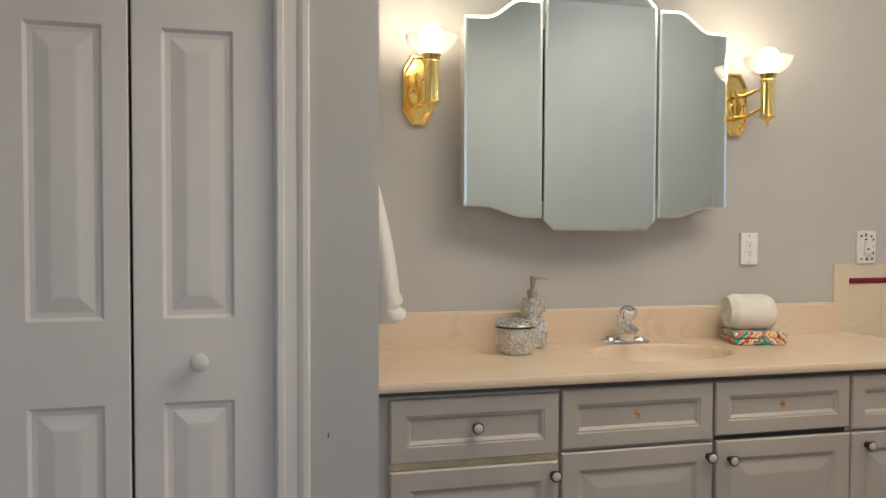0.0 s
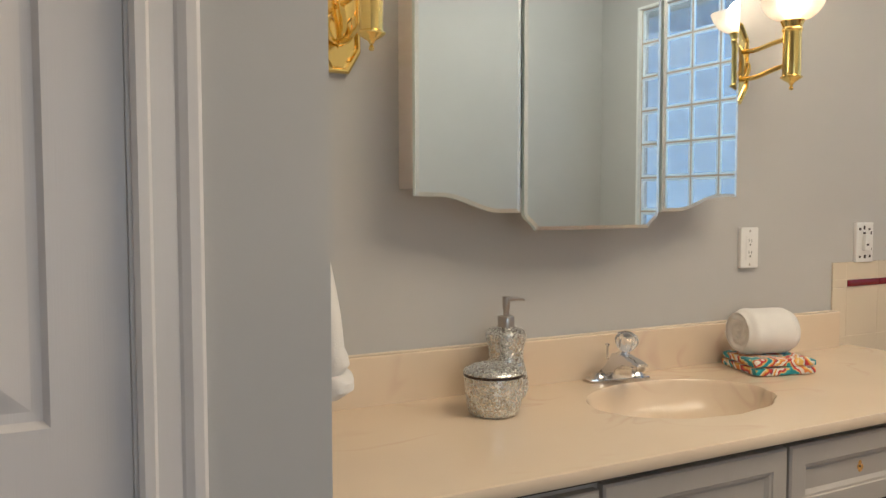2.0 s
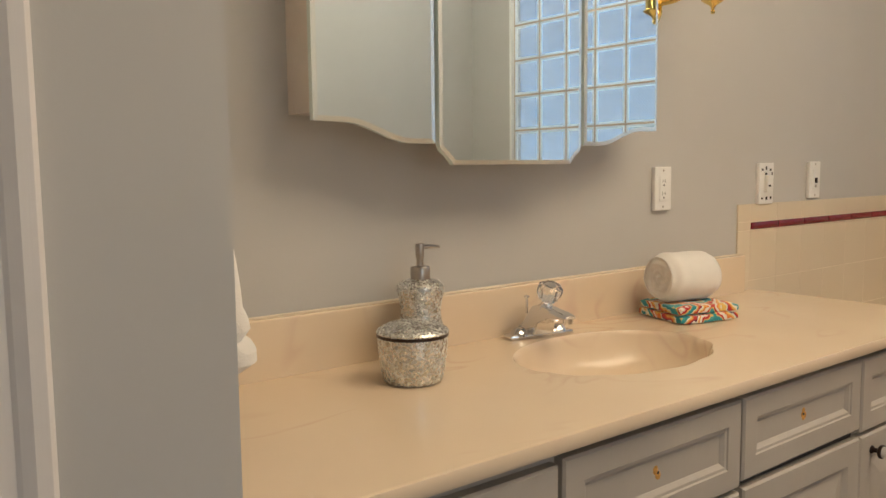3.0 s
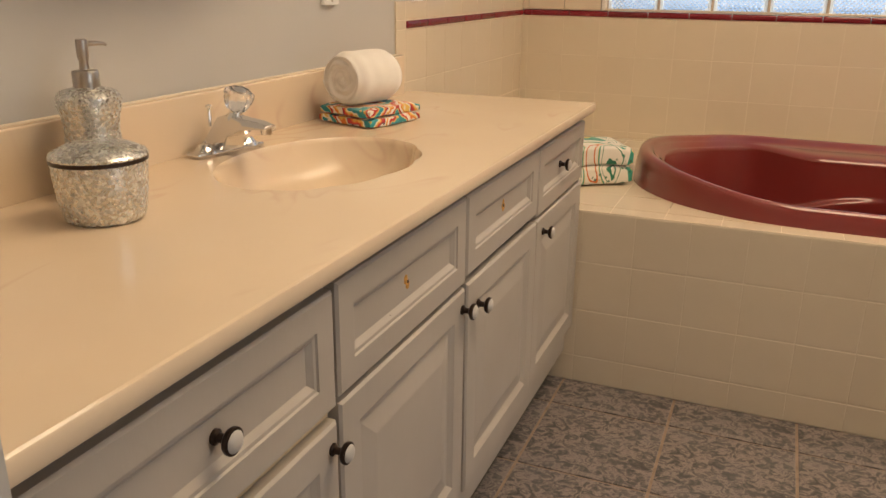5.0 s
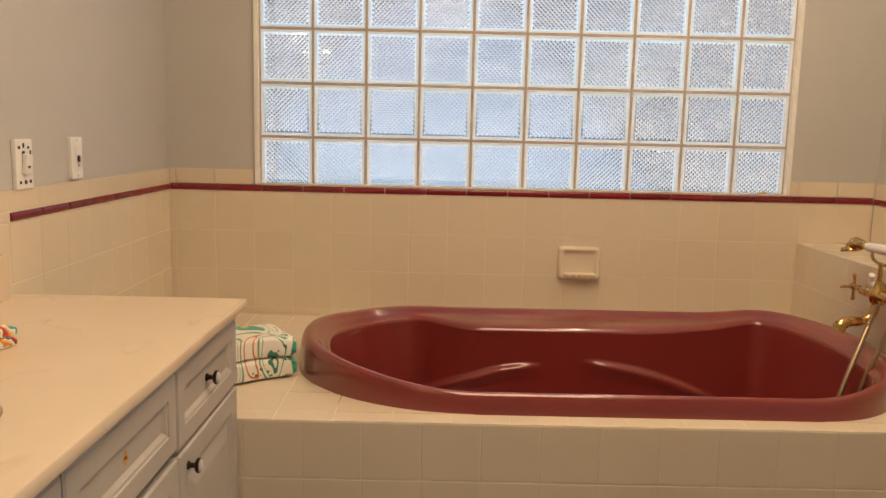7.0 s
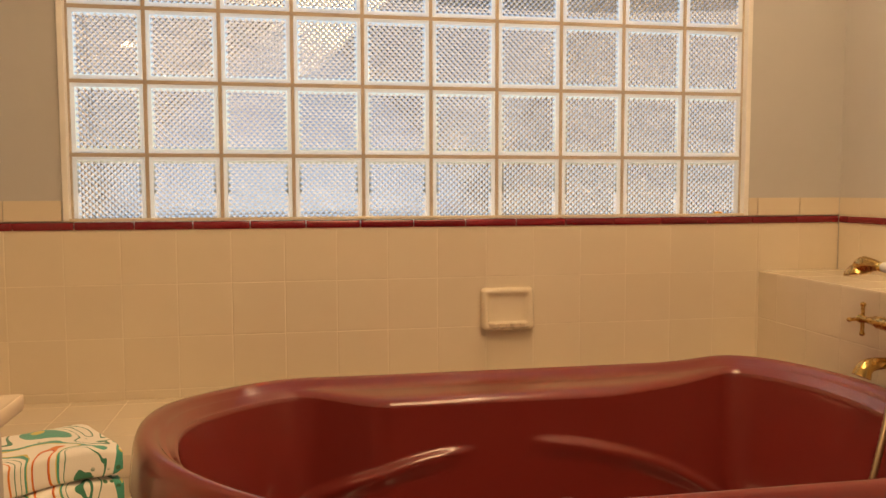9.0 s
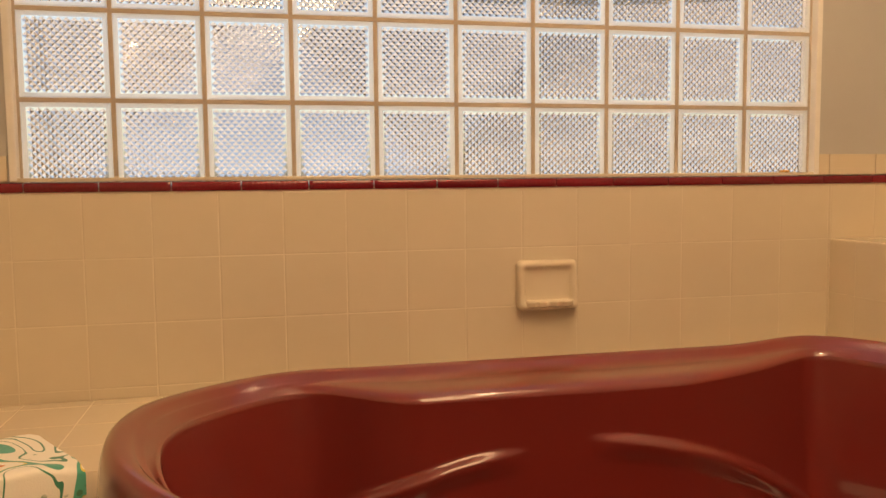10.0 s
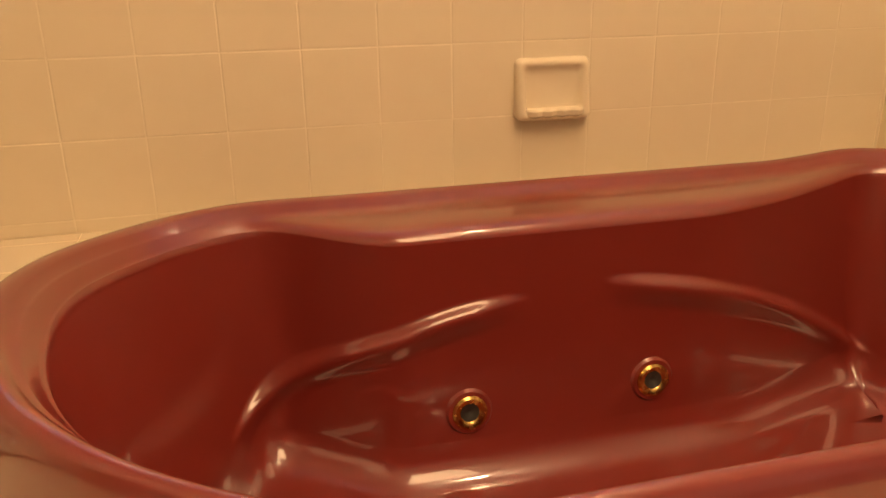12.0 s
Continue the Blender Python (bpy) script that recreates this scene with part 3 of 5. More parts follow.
# ---- basin tap ----
tap = thing("basin_tap", "worn chrome centre-set basin tap with a clear knob", "tap", at=pose(0.898, -0.066, TOP_Z, 0, 0, -12))
bm = blk(-0.082, 0.082, -0.026, 0.026, 0.0005, 0.010, bev=0.004)
for v in bm.verts:
    if abs(v.co.x) > 0.05:
        v.co.y *= 1 - 0.35 * (abs(v.co.x) - 0.05) / 0.032
part("base_plate", bm, CHROME, tap, smooth=True)
body = bmesh.new()
rows_ = [(0.03, 0.008, 0.016, 0.052), (0.02, 0.008, 0.04, 0.036), (0.002, 0.008, 0.068, 0.03), (-0.02, 0.008, 0.075, 0.027), (-0.03, 0.034, 0.074, 0.024), (-0.065, 0.05, 0.071, 0.02), (-0.1, 0.055, 0.069, 0.018), (-0.124, 0.057, 0.064, 0.016)]
prev = None
for y, z0, z1, hw in rows_:
    loop = [body.verts.new(q) for q in ((-hw, y, z0), (hw, y, z0), (hw * 0.92, y, z0 + 0.55 * (z1 - z0)), (hw * 0.6, y, z1), (-hw * 0.6, y, z1), (-hw * 0.92, y, z0 + 0.55 * (z1 - z0)))]
    if prev:
        for k in range(6):
            body.faces.new((prev[k], prev[(k + 1) % 6], loop[(k + 1) % 6], loop[k]))
    else:
        body.faces.new(loop)
    prev = loop
body.faces.new(prev[::-1])
bmesh.ops.bevel(body, geom=body.edges[:], offset=0.002, segments=2, affect="EDGES")
part("spout", body, CHROME, tap, smooth=True)
part("shoulder", moved(lathe([(0.03, 0.0), (0.027, 0.02), (0.02, 0.045), (0.014, 0.06), (0, 0.062)], 24), pose(-0.05, 0, 0.006, 0, 0, 0) @ Matrix.Diagonal((0.8, 0.7, 0.28, 1))), CHROME, tap, smooth=True)
part("shoulder", moved(lathe([(0.03, 0.0), (0.027, 0.02), (0.02, 0.045), (0.014, 0.06), (0, 0.062)], 24), pose(0.05, 0, 0.006, 0, 0, 0) @ Matrix.Diagonal((0.8, 0.7, 0.28, 1))), CHROME, tap, smooth=True)
part("aerator", moved(lathe([(0, -0.01), (0.0095, -0.01), (0.0105, -0.006), (0.0105, 0.004), (0, 0.004)], 20), pose(0, -0.112, 0.056)), CHROME, tap, smooth=True)
part("cartridge_neck", moved(lathe([(0.02, -0.012), (0.018, 0.0), (0.012, 0.008), (0.011, 0.016), (0, 0.016)], 24), pose(0, -0.03, 0.07, 20)), CHROME, tap, smooth=True)
kn = lathe([(0, 0.012), (0.011, 0.012), (0.016, 0.016), (0.021, 0.026), (0.0235, 0.036), (0.0225, 0.043), (0.017, 0.0475), (0.012, 0.046), (0, 0.045)], 36)
for v in kn.verts:
    r = math.hypot(v.co.x, v.co.y)
    if r > 0.014:
        s = 1 + 0.06 * math.cos(9 * math.atan2(v.co.y, v.co.x))
        v.co.x *= s
        v.co.y *= s
kn_ob = part("knob", moved(kn, pose(0, -0.03, 0.07, 20) @ Matrix.Scale(1.16, 4)), ACRYL, tap, "clear faceted acrylic knob", True)
part("index_button", moved(lathe([(0, 0.0455), (0.0105, 0.0455), (0.0105, 0.0475), (0, 0.0485)], 20), pose(0, -0.03, 0.07, 20) @ Matrix.Scale(1.16, 4)), CHROME, kn_ob, smooth=True)
part("lift_rod", joined(sweep([(-0.02, 0.018, 0.05), (-0.02, 0.018, 0.088)], 0.0028, 8), moved(lathe([(0, 0), (0.006, 0.0), (0.0065, 0.004), (0, 0.006)], 12), pose(-0.02, 0.018, 0.086))), CHROME, tap, smooth=True)

# ---- soap dispenser and jar ----
disp = thing("soap_dispenser", "silver crackle mosaic soap dispenser with a metal pump", "dispenser", at=pose(0.557, -0.088, TOP_Z, 0, 0, 8))
part("bottle", lathe([(0, 0.001), (0.040, 0.001), (0.044, 0.004), (0.0505, 0.02), (0.0515, 0.038), (0.047, 0.06), (0.0405, 0.083), (0.0385, 0.1), (0.0415, 0.122), (0.0465, 0.14), (0.046, 0.15), (0.039, 0.158), (0.02, 0.163), (0, 0.164)], 48), MOSAIC, disp, smooth=True)
pump = part("pump", joined(lathe([(0, 0.162), (0.0185, 0.162), (0.019, 0.164), (0.019, 0.184), (0.0175, 0.187), (0.0075, 0.188), (0.0065, 0.2), (0.0085, 0.206), (0.0085, 0.228), (0.0078, 0.231), (0, 0.232)], 32)), NICKEL, disp, "brushed metal pump", True)
part("nozzle", sweep([(0, 0, 0.224), (0.03, 0.0, 0.2235), (0.05, 0, 0.2215), (0.054, 0, 0.2195)], [0.0042, 0.0036, 0.0026, 0.0022], 10), NICKEL, pump, smooth=True)
jar = thing("mosaic_jar", "round silver crackle mosaic jar with a lid", "jar", at=pose(0.462, -0.192, TOP_Z))
part("bowl", lathe([(0, 0.001), (0.048, 0.001), (0.052, 0.004), (0.0565, 0.02), (0.0605, 0.05), (0.0625, 0.078), (0.0625, 0.083), (0, 0.083)], 48), MOSAIC, jar, smooth=True)
part("rim_band", lathe([(0.0625, 0.082), (0.0638, 0.0825), (0.0638, 0.088), (0.0625, 0.0885)], 48), BRONZE, jar, "dark metal band under the lid", True)
part("lid", lathe([(0.0, 0.0875), (0.0635, 0.0875), (0.0645, 0.0905), (0.0615, 0.095), (0.043, 0.104), (0.02, 0.1085), (0.008, 0.1095), (0, 0.1097)], 48), MOSAIC, jar, smooth=True)

# ---- cloths on the counter ----


def folded(name, w, d, h, layers, mat, label, at, seed):
    """A folded cloth: a rounded fold of several layers with soft bulges."""
    root = thing(name, label, "towel", at=at)
    t = h / layers
    for i in range(layers):
        bm = bmesh.new()
        nx, nr = 22, 12
        s = random.Random(seed + i)
        sh = s.uniform(-0.006, 0.006)
        rings = []
        for a in range(nx + 1):
            u = a / nx
            x = (u - 0.5) * w + sh
            end = min(1.0, 6 * u, 6 * (1 - u)) ** 0.5 if 0 < u < 1 else 0.0
            ring = []
            for b in range(nr * 4):
                v = b / (nr * 4) * 2 * math.pi
                cy, cz = math.cos(v), math.sin(v)
                y = (abs(cy) ** 0.2) * math.copysign(1, cy) * (d / 2 - 0.003 * i)
                z = (abs(cz) ** 0.3) * math.copysign(1, cz) * t * 0.5 * (0.7 + 0.3 * end)
                wob = noise.noise(Vector((x * 14, y * 14, seed + i * 3))) * 0.16 * t
                ring.append(bm.verts.new((x, y + 0.004 * math.sin(x * 30 + i), max(0.0006, t * (i + 0.5) + z + (wob if z > 0 or i else 0)))))
            rings.append(ring)
        n = nr * 4
        for p, q in zip(rings, rings[1:]):
            for k in range(n):
                bm.faces.new((p[k], p[(k + 1) % n], q[(k + 1) % n], q[k]))
        bm.faces.new(rings[0][::-1])
        bm.faces.new(rings[-1])
        part("fold", bm, mat, root, smooth=True)
    return root


folded("folded_washcloth", 0.17, 0.168, 0.042, 2, BRIGHTCLOTH, "folded teal orange and red printed cloth beside the basin", pose(1.338, -0.148, TOP_Z, 0, 0, -17), 3)

roll = thing("rolled_towel", "tightly rolled white terry towel lying on a printed cloth", "towel", at=pose(1.326, -0.137, TOP_Z + 0.043, 0, 0, -14))
bm = bmesh.new()
prev = None
NR, NL, L, R = 60, 26, 0.152, 0.0605
for a in range(NL + 1):
    u = a / NL
    e = min(u, 1 - u) * L
    shrink = 1 - 0.16 * (1 - smooth01(0, 0.024, e))
    ring = []
    for k in range(NR):
        v = 2 * math.pi * k / NR
        r = R * shrink * (1 + 0.02 * noise.noise(Vector((u * 6, math.cos(v) * 1.5, math.sin(v) * 1.5)))) + 0.0035 * smooth01(5.9, 6.25, v)
        z = math.sin(v) * r * (0.96 if math.sin(v) < 0 else 1.03)
        ring.append(bm.verts.new(((u - 0.5) * L, math.cos(v) * r * 1.04, z + R * 0.95)))
    if prev:
        for k in range(NR):
            bm.faces.new((prev[k], prev[(k + 1) % NR], ring[(k + 1) % NR], ring[k]))
    else:
        first = ring
    prev = ring
part("wrap", bm, TOWEL, roll, smooth=True)
for end in (-1, 1):
    cap = bmesh.new()
    prev = None
    for a in range(22):
        rr = R * 0.86 * (1 - a / 22.5)
        ring = []
        for k in range(NR):
            v = 2 * math.pi * k / NR
            fold = 0.0022 * math.sin(2 * math.pi * rr / 0.0175 + v) + 0.006 * noise.noise(Vector((math.cos(v) * rr * 45, math.sin(v) * rr * 45, end * 3.0)))
            ring.append(cap.verts.new((end * (L / 2 - 0.002 + fold * smooth01(0, 4, a) - 0.004 * smooth01(3, 20, a)), math.cos(v) * rr * 1.04, R * 0.95 + math.sin(v) * rr * (0.96 if math.sin(v) < 0 else 1.03))))
        if prev:
            for k in range(NR):
                cap.faces.new((prev[k], prev[(k + 1) % NR], ring[(k + 1) % NR], ring[k]))
        prev = ring
    cap.faces.new(prev)
    part("rolled_end", cap, TOWEL, roll, smooth=True)

# hand towel gathered in a ring on the closet's end face
ring_t = thing("towel_ring", "metal towel ring on the closet end wall", "towel ring", at=pose(PART_X, -0.33, 1.43))
part("rosette", moved(lathe([(0, 0), (0.022, 0), (0.022, 0.006), (0.012, 0.01), (0.009, 0.02), (0, 0.022)], 24), pose(0, 0, 0, 0, 90, 0)), BRASS, ring_t, smooth=True)
part("ring", sweep([(0.02, 0.06 * math.sin(a * math.pi / 14), -0.058 + 0.06 * math.cos(a * math.pi / 14)) for a in range(29)], 0.004, 10), BRASS, ring_t, smooth=True)
ht = bmesh.new()
prev = None
NZ, NU = 30, 72
for a in range(NZ + 1):
    u = a / NZ
    z = 1.37 - 0.395 * u
    band = 0.004 * smooth01(0.82, 0.84, u) - 0.006 * smooth01(0.87, 0.9, u) + 0.009 * smooth01(0.9, 0.93, u) - 0.012 * smooth01(0.975, 1.0, u)
    hy = 0.03 + 0.085 * smooth01(0, 0.8, u) + band
    hx = (0.013 + 0.025 * (1 - (1 - min(1, u * 1.05)) ** 2) + 0.007 * u) + band
    if a == 0:
        hy, hx = 0.02, 0.008
    cx = PART_X + 0.008 + hx + 0.004
    ring = []
    for k in range(NU):
        v = 2 * math.pi * k / NU
        fold = 1 + 0.10 * math.sin(5 * v + 2 * u) * (1 - 0.5 * u)
        ring.append(ht.verts.new((cx + hx * math.cos(v) * fold, -0.335 + hy * math.sin(v), z)))
    if prev:
        for k in range(NU):
            ht.faces.new((prev[k], prev[(k + 1) % NU], ring[(k + 1) % NU], ring[k]))
    else:
        ht.faces.new(ring)
    prev = ring
ht.faces.new(prev[::-1])
solid("hand_towel", ht, TOWEL, "white terry hand towel hanging from a ring beside the vanity", "towel", smooth=True)

# ---- mirror cabinet ----
mirror = thing("mirror_cabinet", "three-panel silver wall mirror with scalloped pale edges", "mirror cabinet")
MY = -0.118
part("cabinet_box", blk(0.335, 1.226, -0.098, 0.0055, 1.315, 1.88), MIRBACK, mirror, "beige cabinet side")


def s_curve(x0, z0, x1, z1, n=12):
    return [(x0 + (x1 - x0) * i / n, z0 + (z1 - z0) * smooth01(0, 1, i / n)) for i in range(n + 1)]


def cove(x0, z0, x1, z1, n=8):
    """A quarter-round hollow corner."""
    return [(x0 + (x1 - x0) * (1 - math.cos(math.pi / 2 * i / n)), z0 + (z1 - z0) * math.sin(math.pi / 2 * i / n)) for i in range(n + 1)]


def pane(outline, name="mirror_door"):
    bm = bmesh.new()
    f = bm.faces.new([bm.verts.new((x, MY + 0.0009, z)) for x, z in outline])
    bmesh.ops.recalc_face_normals(bm, faces=[f])
    if f.normal.y > 0:
        f.normal_flip()
    ins = bmesh.ops.inset_region(bm, faces=[f], thickness=0.009, depth=0.0, use_even_offset=True, use_boundary=True)
    f.material_index = 0
    for v in f.verts:
        v.co.y = MY
    for g in ins["faces"]:
        g.material_index = 1
    rim = [e for e in bm.edges if e.is_boundary]
    ext = bmesh.ops.extrude_edge_only(bm, edges=rim)
    for v in [e for e in ext["geom"] if isinstance(e, bmesh.types.BMVert)]:
        v.co.y = MY + 0.0125
    for g in bm.faces:
        g.normal_update()
        if abs(g.normal.y) < 0.3:
            g.material_index = 2
    me = bpy.data.meshes.new(name)
    bm.normal_update()
    bm.to_mesh(me)
    bm.free()
    me.materials.append(MIRROR.m)
    me.materials.append(MIRBEV.m)
    me.materials.append(GLASSEDGE.m)
    me.transform(Matrix.Translation((0.78, MY, 0)) @ pose(0, 0, 0, 0, 0, 0.9) @ Matrix.Translation((-0.78, -MY, 0)))
    ob = new(name, me)
    ob.parent = mirror
    return ob


low = [(0.3135, 1.298)] + s_curve(0.375, 1.297, 0.52, 1.262, 16) + [(0.573, 1.262)]
top = [(0.573, 1.954)] + s_curve(0.5, 1.954, 0.385, 1.893) + [(0.3135, 1.89)]
p1 = low + top
pane(p1)
mid = 0.7815
pane([(2 * mid - x - 0.0005, z) for x, z in p1][::-1])
c1 = [(0.583, 1.258), (0.589, 1.248), (0.6, 1.24), (0.611, 1.23), (0.617, 1.222)]
c2 = [(2 * mid - x, z) for x, z in c1][::-1]
up1 = [(x, 3.216 - z) for x, z in c2][::-1]
up2 = [(x, 3.216 - z) for x, z in c1][::-1]
pane(c1 + c2 + up1 + up2)
# dark strips that stand for the shade in the gaps between panes
part("pane_gap_shade", blk(0.568, 0.589, -0.0995, -0.0965, 1.316, 1.87), DARK, mirror)
part("pane_gap_shade", blk(0.974, 0.995, -0.0995, -0.0965, 1.316, 1.87), DARK, mirror)

# ---- wall lamps ----


def octagon(w, h, c):
    return [(-w + c, -h), (w - c, -h), (w, -h + c * 1.7), (w, h - c * 1.7), (w - c, h), (-w + c, h), (-w, h - c * 1.7), (-w, -h + c * 1.7)]


def wall_lamp(at):
    lamp = thing("wall_lamp", "polished brass wall lamp, lit, with a frosted glass bowl", "wall lamp", "lamps beside the mirror", at=at)
    bm = bmesh.new()
    prev = None
    for k, y in ((1.0, 0.006), (1.0, -0.006), (0.93, -0.011), (0.86, -0.011), (0.80, -0.006), (0.74, -0.004)):
        loop = [bm.verts.new((x - math.copysign((1 - k) * 0.05, x), y, z - math.copysign((1 - k) * 0.05 * (1.0 if abs(z) > 0.1 else 0.9), z))) for x, z in octagon(0.05, 0.112, 0.026)]
        if prev:
            for i in range(8):
                bm.faces.new((prev[i], prev[(i + 1) % 8], loop[(i + 1) % 8], loop[i]))
        prev = loop
    bm.faces.new(prev)
    part("back_plate", bm, BRASS, lamp)
    # cast leaf ornament: a spine with two scrolled blades
    orn = [sweep(spline([(0, -0.006, -0.06), (0.006, -0.02, -0.02), (0.0, -0.024, 0.02), (-0.008, -0.014, 0.055)]), [0.003 + 0.009 * math.sin(math.pi * i / 24) for i in range(25)], 8, flat=0.45)]
    for s in (-1, 1):
        orn.append(sweep(spline([(0, -0.01, -0.055), (s * 0.018, -0.02, -0.045), (s * 0.03, -0.024, -0.02), (s * 0.024, -0.026, -0.002), (s * 0.014, -0.022, -0.012)]), [0.0022 + 0.0045 * math.sin(math.pi * i / 32) for i in range(33)], 8, flat=0.6))
    part("leaf_ornament", joined(*orn), BRASS, lamp, "cast brass leaf ornament", True)
    for z0, z1 in ((0.028, 0.036), (-0.045, -0.03)):
        part("arm", sweep(spline([(0, -0.006, z0), (0, -0.07, z0 - 0.004), (0, -0.13, (z0 + z1) / 2), (0, -0.175, z1)]), 0.0065, 10, flat=0.55), BRASS, lamp, smooth=True)
    cup = part("candle_cup", moved(lathe([(0, -0.098), (0.004, -0.097), (0.0055, -0.092), (0.003, -0.086), (0.008, -0.078), (0.019, -0.072), (0.027, -0.066), (0.0275, -0.063), (0.0225, -0.06), (0.0225, 0.05), (0.0255, 0.053), (0.0255, 0.058), (0.0235, 0.061), (0.0265, 0.07), (0.03, 0.077), (0.028, 0.079), (0, 0.079)], 40), pose(0, -0.19, 0)), BRASS, lamp, smooth=True)
    outer_p = [(0.026, 0.079), (0.045, 0.084), (0.061, 0.096), (0.072, 0.112), (0.079, 0.13)]
    inner_p = [(0.0765, 0.1305), (0.0695, 0.114), (0.059, 0.0995), (0.043, 0.0875), (0.0, 0.082)]
    part("shade", moved(lathe(outer_p + inner_p, 56), pose(0, -0.19, 0)), FROST, cup, "frosted white glass bowl shade", True)
    part("bulb", moved(lathe([(0.011, 0.085), (0.013, 0.095), (0.025, 0.107), (0.032, 0.122), (0.0335, 0.134), (0.03, 0.149), (0.02, 0.16), (0.009, 0.1645), (0, 0.1655)], 32), pose(0, -0.19, 0)), BULBM, cup, "lit round bulb", True)
    return lamp


lamp1 = wall_lamp(pose(0.191, -0.002, 1.67))
copy_thing(lamp1, pose(1.347, -0.002, 1.668))

# ---- wall plates ----


def plate(x0, x1, z0, z1, y=-0.0005):
    return moved(blk(0, x1 - x0, -0.006, 0.0065, 0, z1 - z0, bev=0.0025), pose(x0, y, z0))


out1 = thing("wall_outlet", "white duplex outlet with a screwed cover plate on the wall", "outlet")
part("cover_plate", plate(1.384, 1.453, 1.098, 1.213), PLASTW, out1)
part("insert", blk(1.4025, 1.4345, -0.0085, -0.006, 1.122, 1.189, bev=0.001), PLASTW, out1)
for zc in (1.139, 1.172):
    part("slot", joined(blk(1.4125, 1.4138, -0.0089, -0.008, zc, zc + 0.0085), blk(1.4225, 1.4242, -0.0089, -0.008, zc, zc + 0.0075), moved(lathe([(0, 0), (0.0026, 0), (0.0026, 0.0012), (0, 0.0012)], 12), pose(1.4185, -0.0077, zc - 0.0075, 90))), DARK, out1, "dark socket slots")
for zc in (1.108, 1.203):
    part("screw", moved(lathe([(0, 0), (0.0032, 0), (0.0028, 0.0012), (0, 0.0016)], 14), pose(1.4185, -0.0064, zc, 90)), NICKEL, out1)

out2 = thing("bare_switch", "uncovered white switch body with exposed screws and dark openings", "switch")
part("yoke", plate(1.884, 1.964, 1.097, 1.221), PLASTW, out2)
part("rocker", moved(blk(0, 0.03, -0.012, 0, 0, 0.05, bev=0.002), pose(1.909, -0.006, 1.134, 4)), PLASTW, out2)
for (a, b, w, h) in ((0.010, 0.1, 0.009, 0.007), (0.032, 0.102, 0.006, 0.012), (0.055, 0.1, 0.008, 0.006), (0.066, 0.086, 0.004, 0.01), (0.062, 0.06, 0.006, 0.006), (0.066, 0.036, 0.005, 0.009), (0.03, 0.052, 0.012, 0.02), (0.012, 0.014, 0.007, 0.006), (0.036, 0.012, 0.008, 0.01), (0.06, 0.014, 0.007, 0.008), (0.03, 0.088, 0.01, 0.006)):
    y = -0.0195 if 0.026 < a < 0.05 and 0.04 < b < 0.08 else -0.008
    part("opening", blk(1.884 + a, 1.884 + a + w, y, -0.006, 1.097 + b, 1.097 + b + h), BRONZE, out2)

out3 = thing("switch_plate", "white cover plate with a small dark toggle on the wall", "switch")
part("cover_plate", plate(2.181, 2.249, 1.106, 1.224), PLASTW, out3)
part("insert", blk(2.2, 2.231, -0.0085, -0.006, 1.132, 1.199, bev=0.001), PLASTW, out3)
part("toggle", blk(2.209, 2.222, -0.013, -0.0085, 1.154, 1.172, bev=0.002), BRONZE, out3)
part("test_button", blk(2.211, 2.221, -0.0105, -0.0085, 1.14, 1.149, bev=0.001), NICKEL, out3)
for zc in (1.115, 1.215):
    part("screw", moved(lathe([(0, 0), (0.0032, 0), (0.0028, 0.0012), (0, 0.0016)], 14), pose(2.215, -0.0064, zc, 90)), NICKEL, out3)

# ---- tub surround ----
deck = solid("tub_deck", joined(blk(DECK_X + 0.0011, 1.965, LEDGE_Y, 0.005, 0, DECK_Z - 0.0014), blk(2.8, EAST_X + 0.005, LEDGE_Y, 0.005, 0, DECK_Z - 0.0014), blk(1.965, 2.8, -0.715, 0.005, 0, DECK_Z - 0.0014), blk(1.965, 2.8, LEDGE_Y, -2.325, 0, DECK_Z - 0.0014)), GROUT, "cream tiled platform round the bathtub", "tub deck", kind="structure")
ledge = solid("tub_ledge", blk(DECK_X + 0.0011, EAST_X + 0.005, SOUTH_Y - 0.005, LEDGE_Y - 0.0011, 0, LEDGE_Z - 0.0014), GROUT, "cream tiled ledge at the tap end of the bathtub", "ledge", kind="structure")
grout_e = part("grout_bed", blk(EAST_X + 0.0009, EAST_X + 0.0062, LEDGE_Y - 0.28, 0.004, DECK_Z - 0.01, WIN_Z0 - 0.002), GROUT, wall_east)
grout_n = part("grout_bed", blk(1.79, EAST_X + 0.004, 0.0009, 0.0062, DECK_Z - 0.01, 1.098), GROUT, wall_north)
grout_s = part("grout_bed", blk(DECK_X + 0.004, EAST_X, SOUTH_Y - 0.0062, SOUTH_Y - 0.0009, LEDGE_Z - 0.01, 1.098), GROUT, wall_south)

# ---- bathtub ----
TX, FRONT_A, BACK_A = 2.39, 0.485, 0.495
END_L, END_R = -0.61, -2.425             # the head and the tap end
TURN_FL, TURN_BL, TURN_FR, TURN_BR = -1.15, -1.02, -2.05, -2.17   # where the straight sides begin
TUB_TOP = 0.608


def ring_params():
    """Angle, straight part's y or None, and the end's centre for each point of the outline."""
    out = []
    n, m = 60, 100
    for i in range(n + 1):
        out.append((math.pi * i / n, None, "l"))
    for i in range(1, m):
        out.append((math.pi, TURN_FL + (TURN_FR - TURN_FL) * i / m, ""))
    for i in range(n + 1):
        out.append((math.pi + math.pi * i / n, None, "r"))
    for i in range(1, m):
        out.append((0.0, TURN_BR + (TURN_BL - TURN_BR) * i / m, ""))
    return out


RP = ring_params()


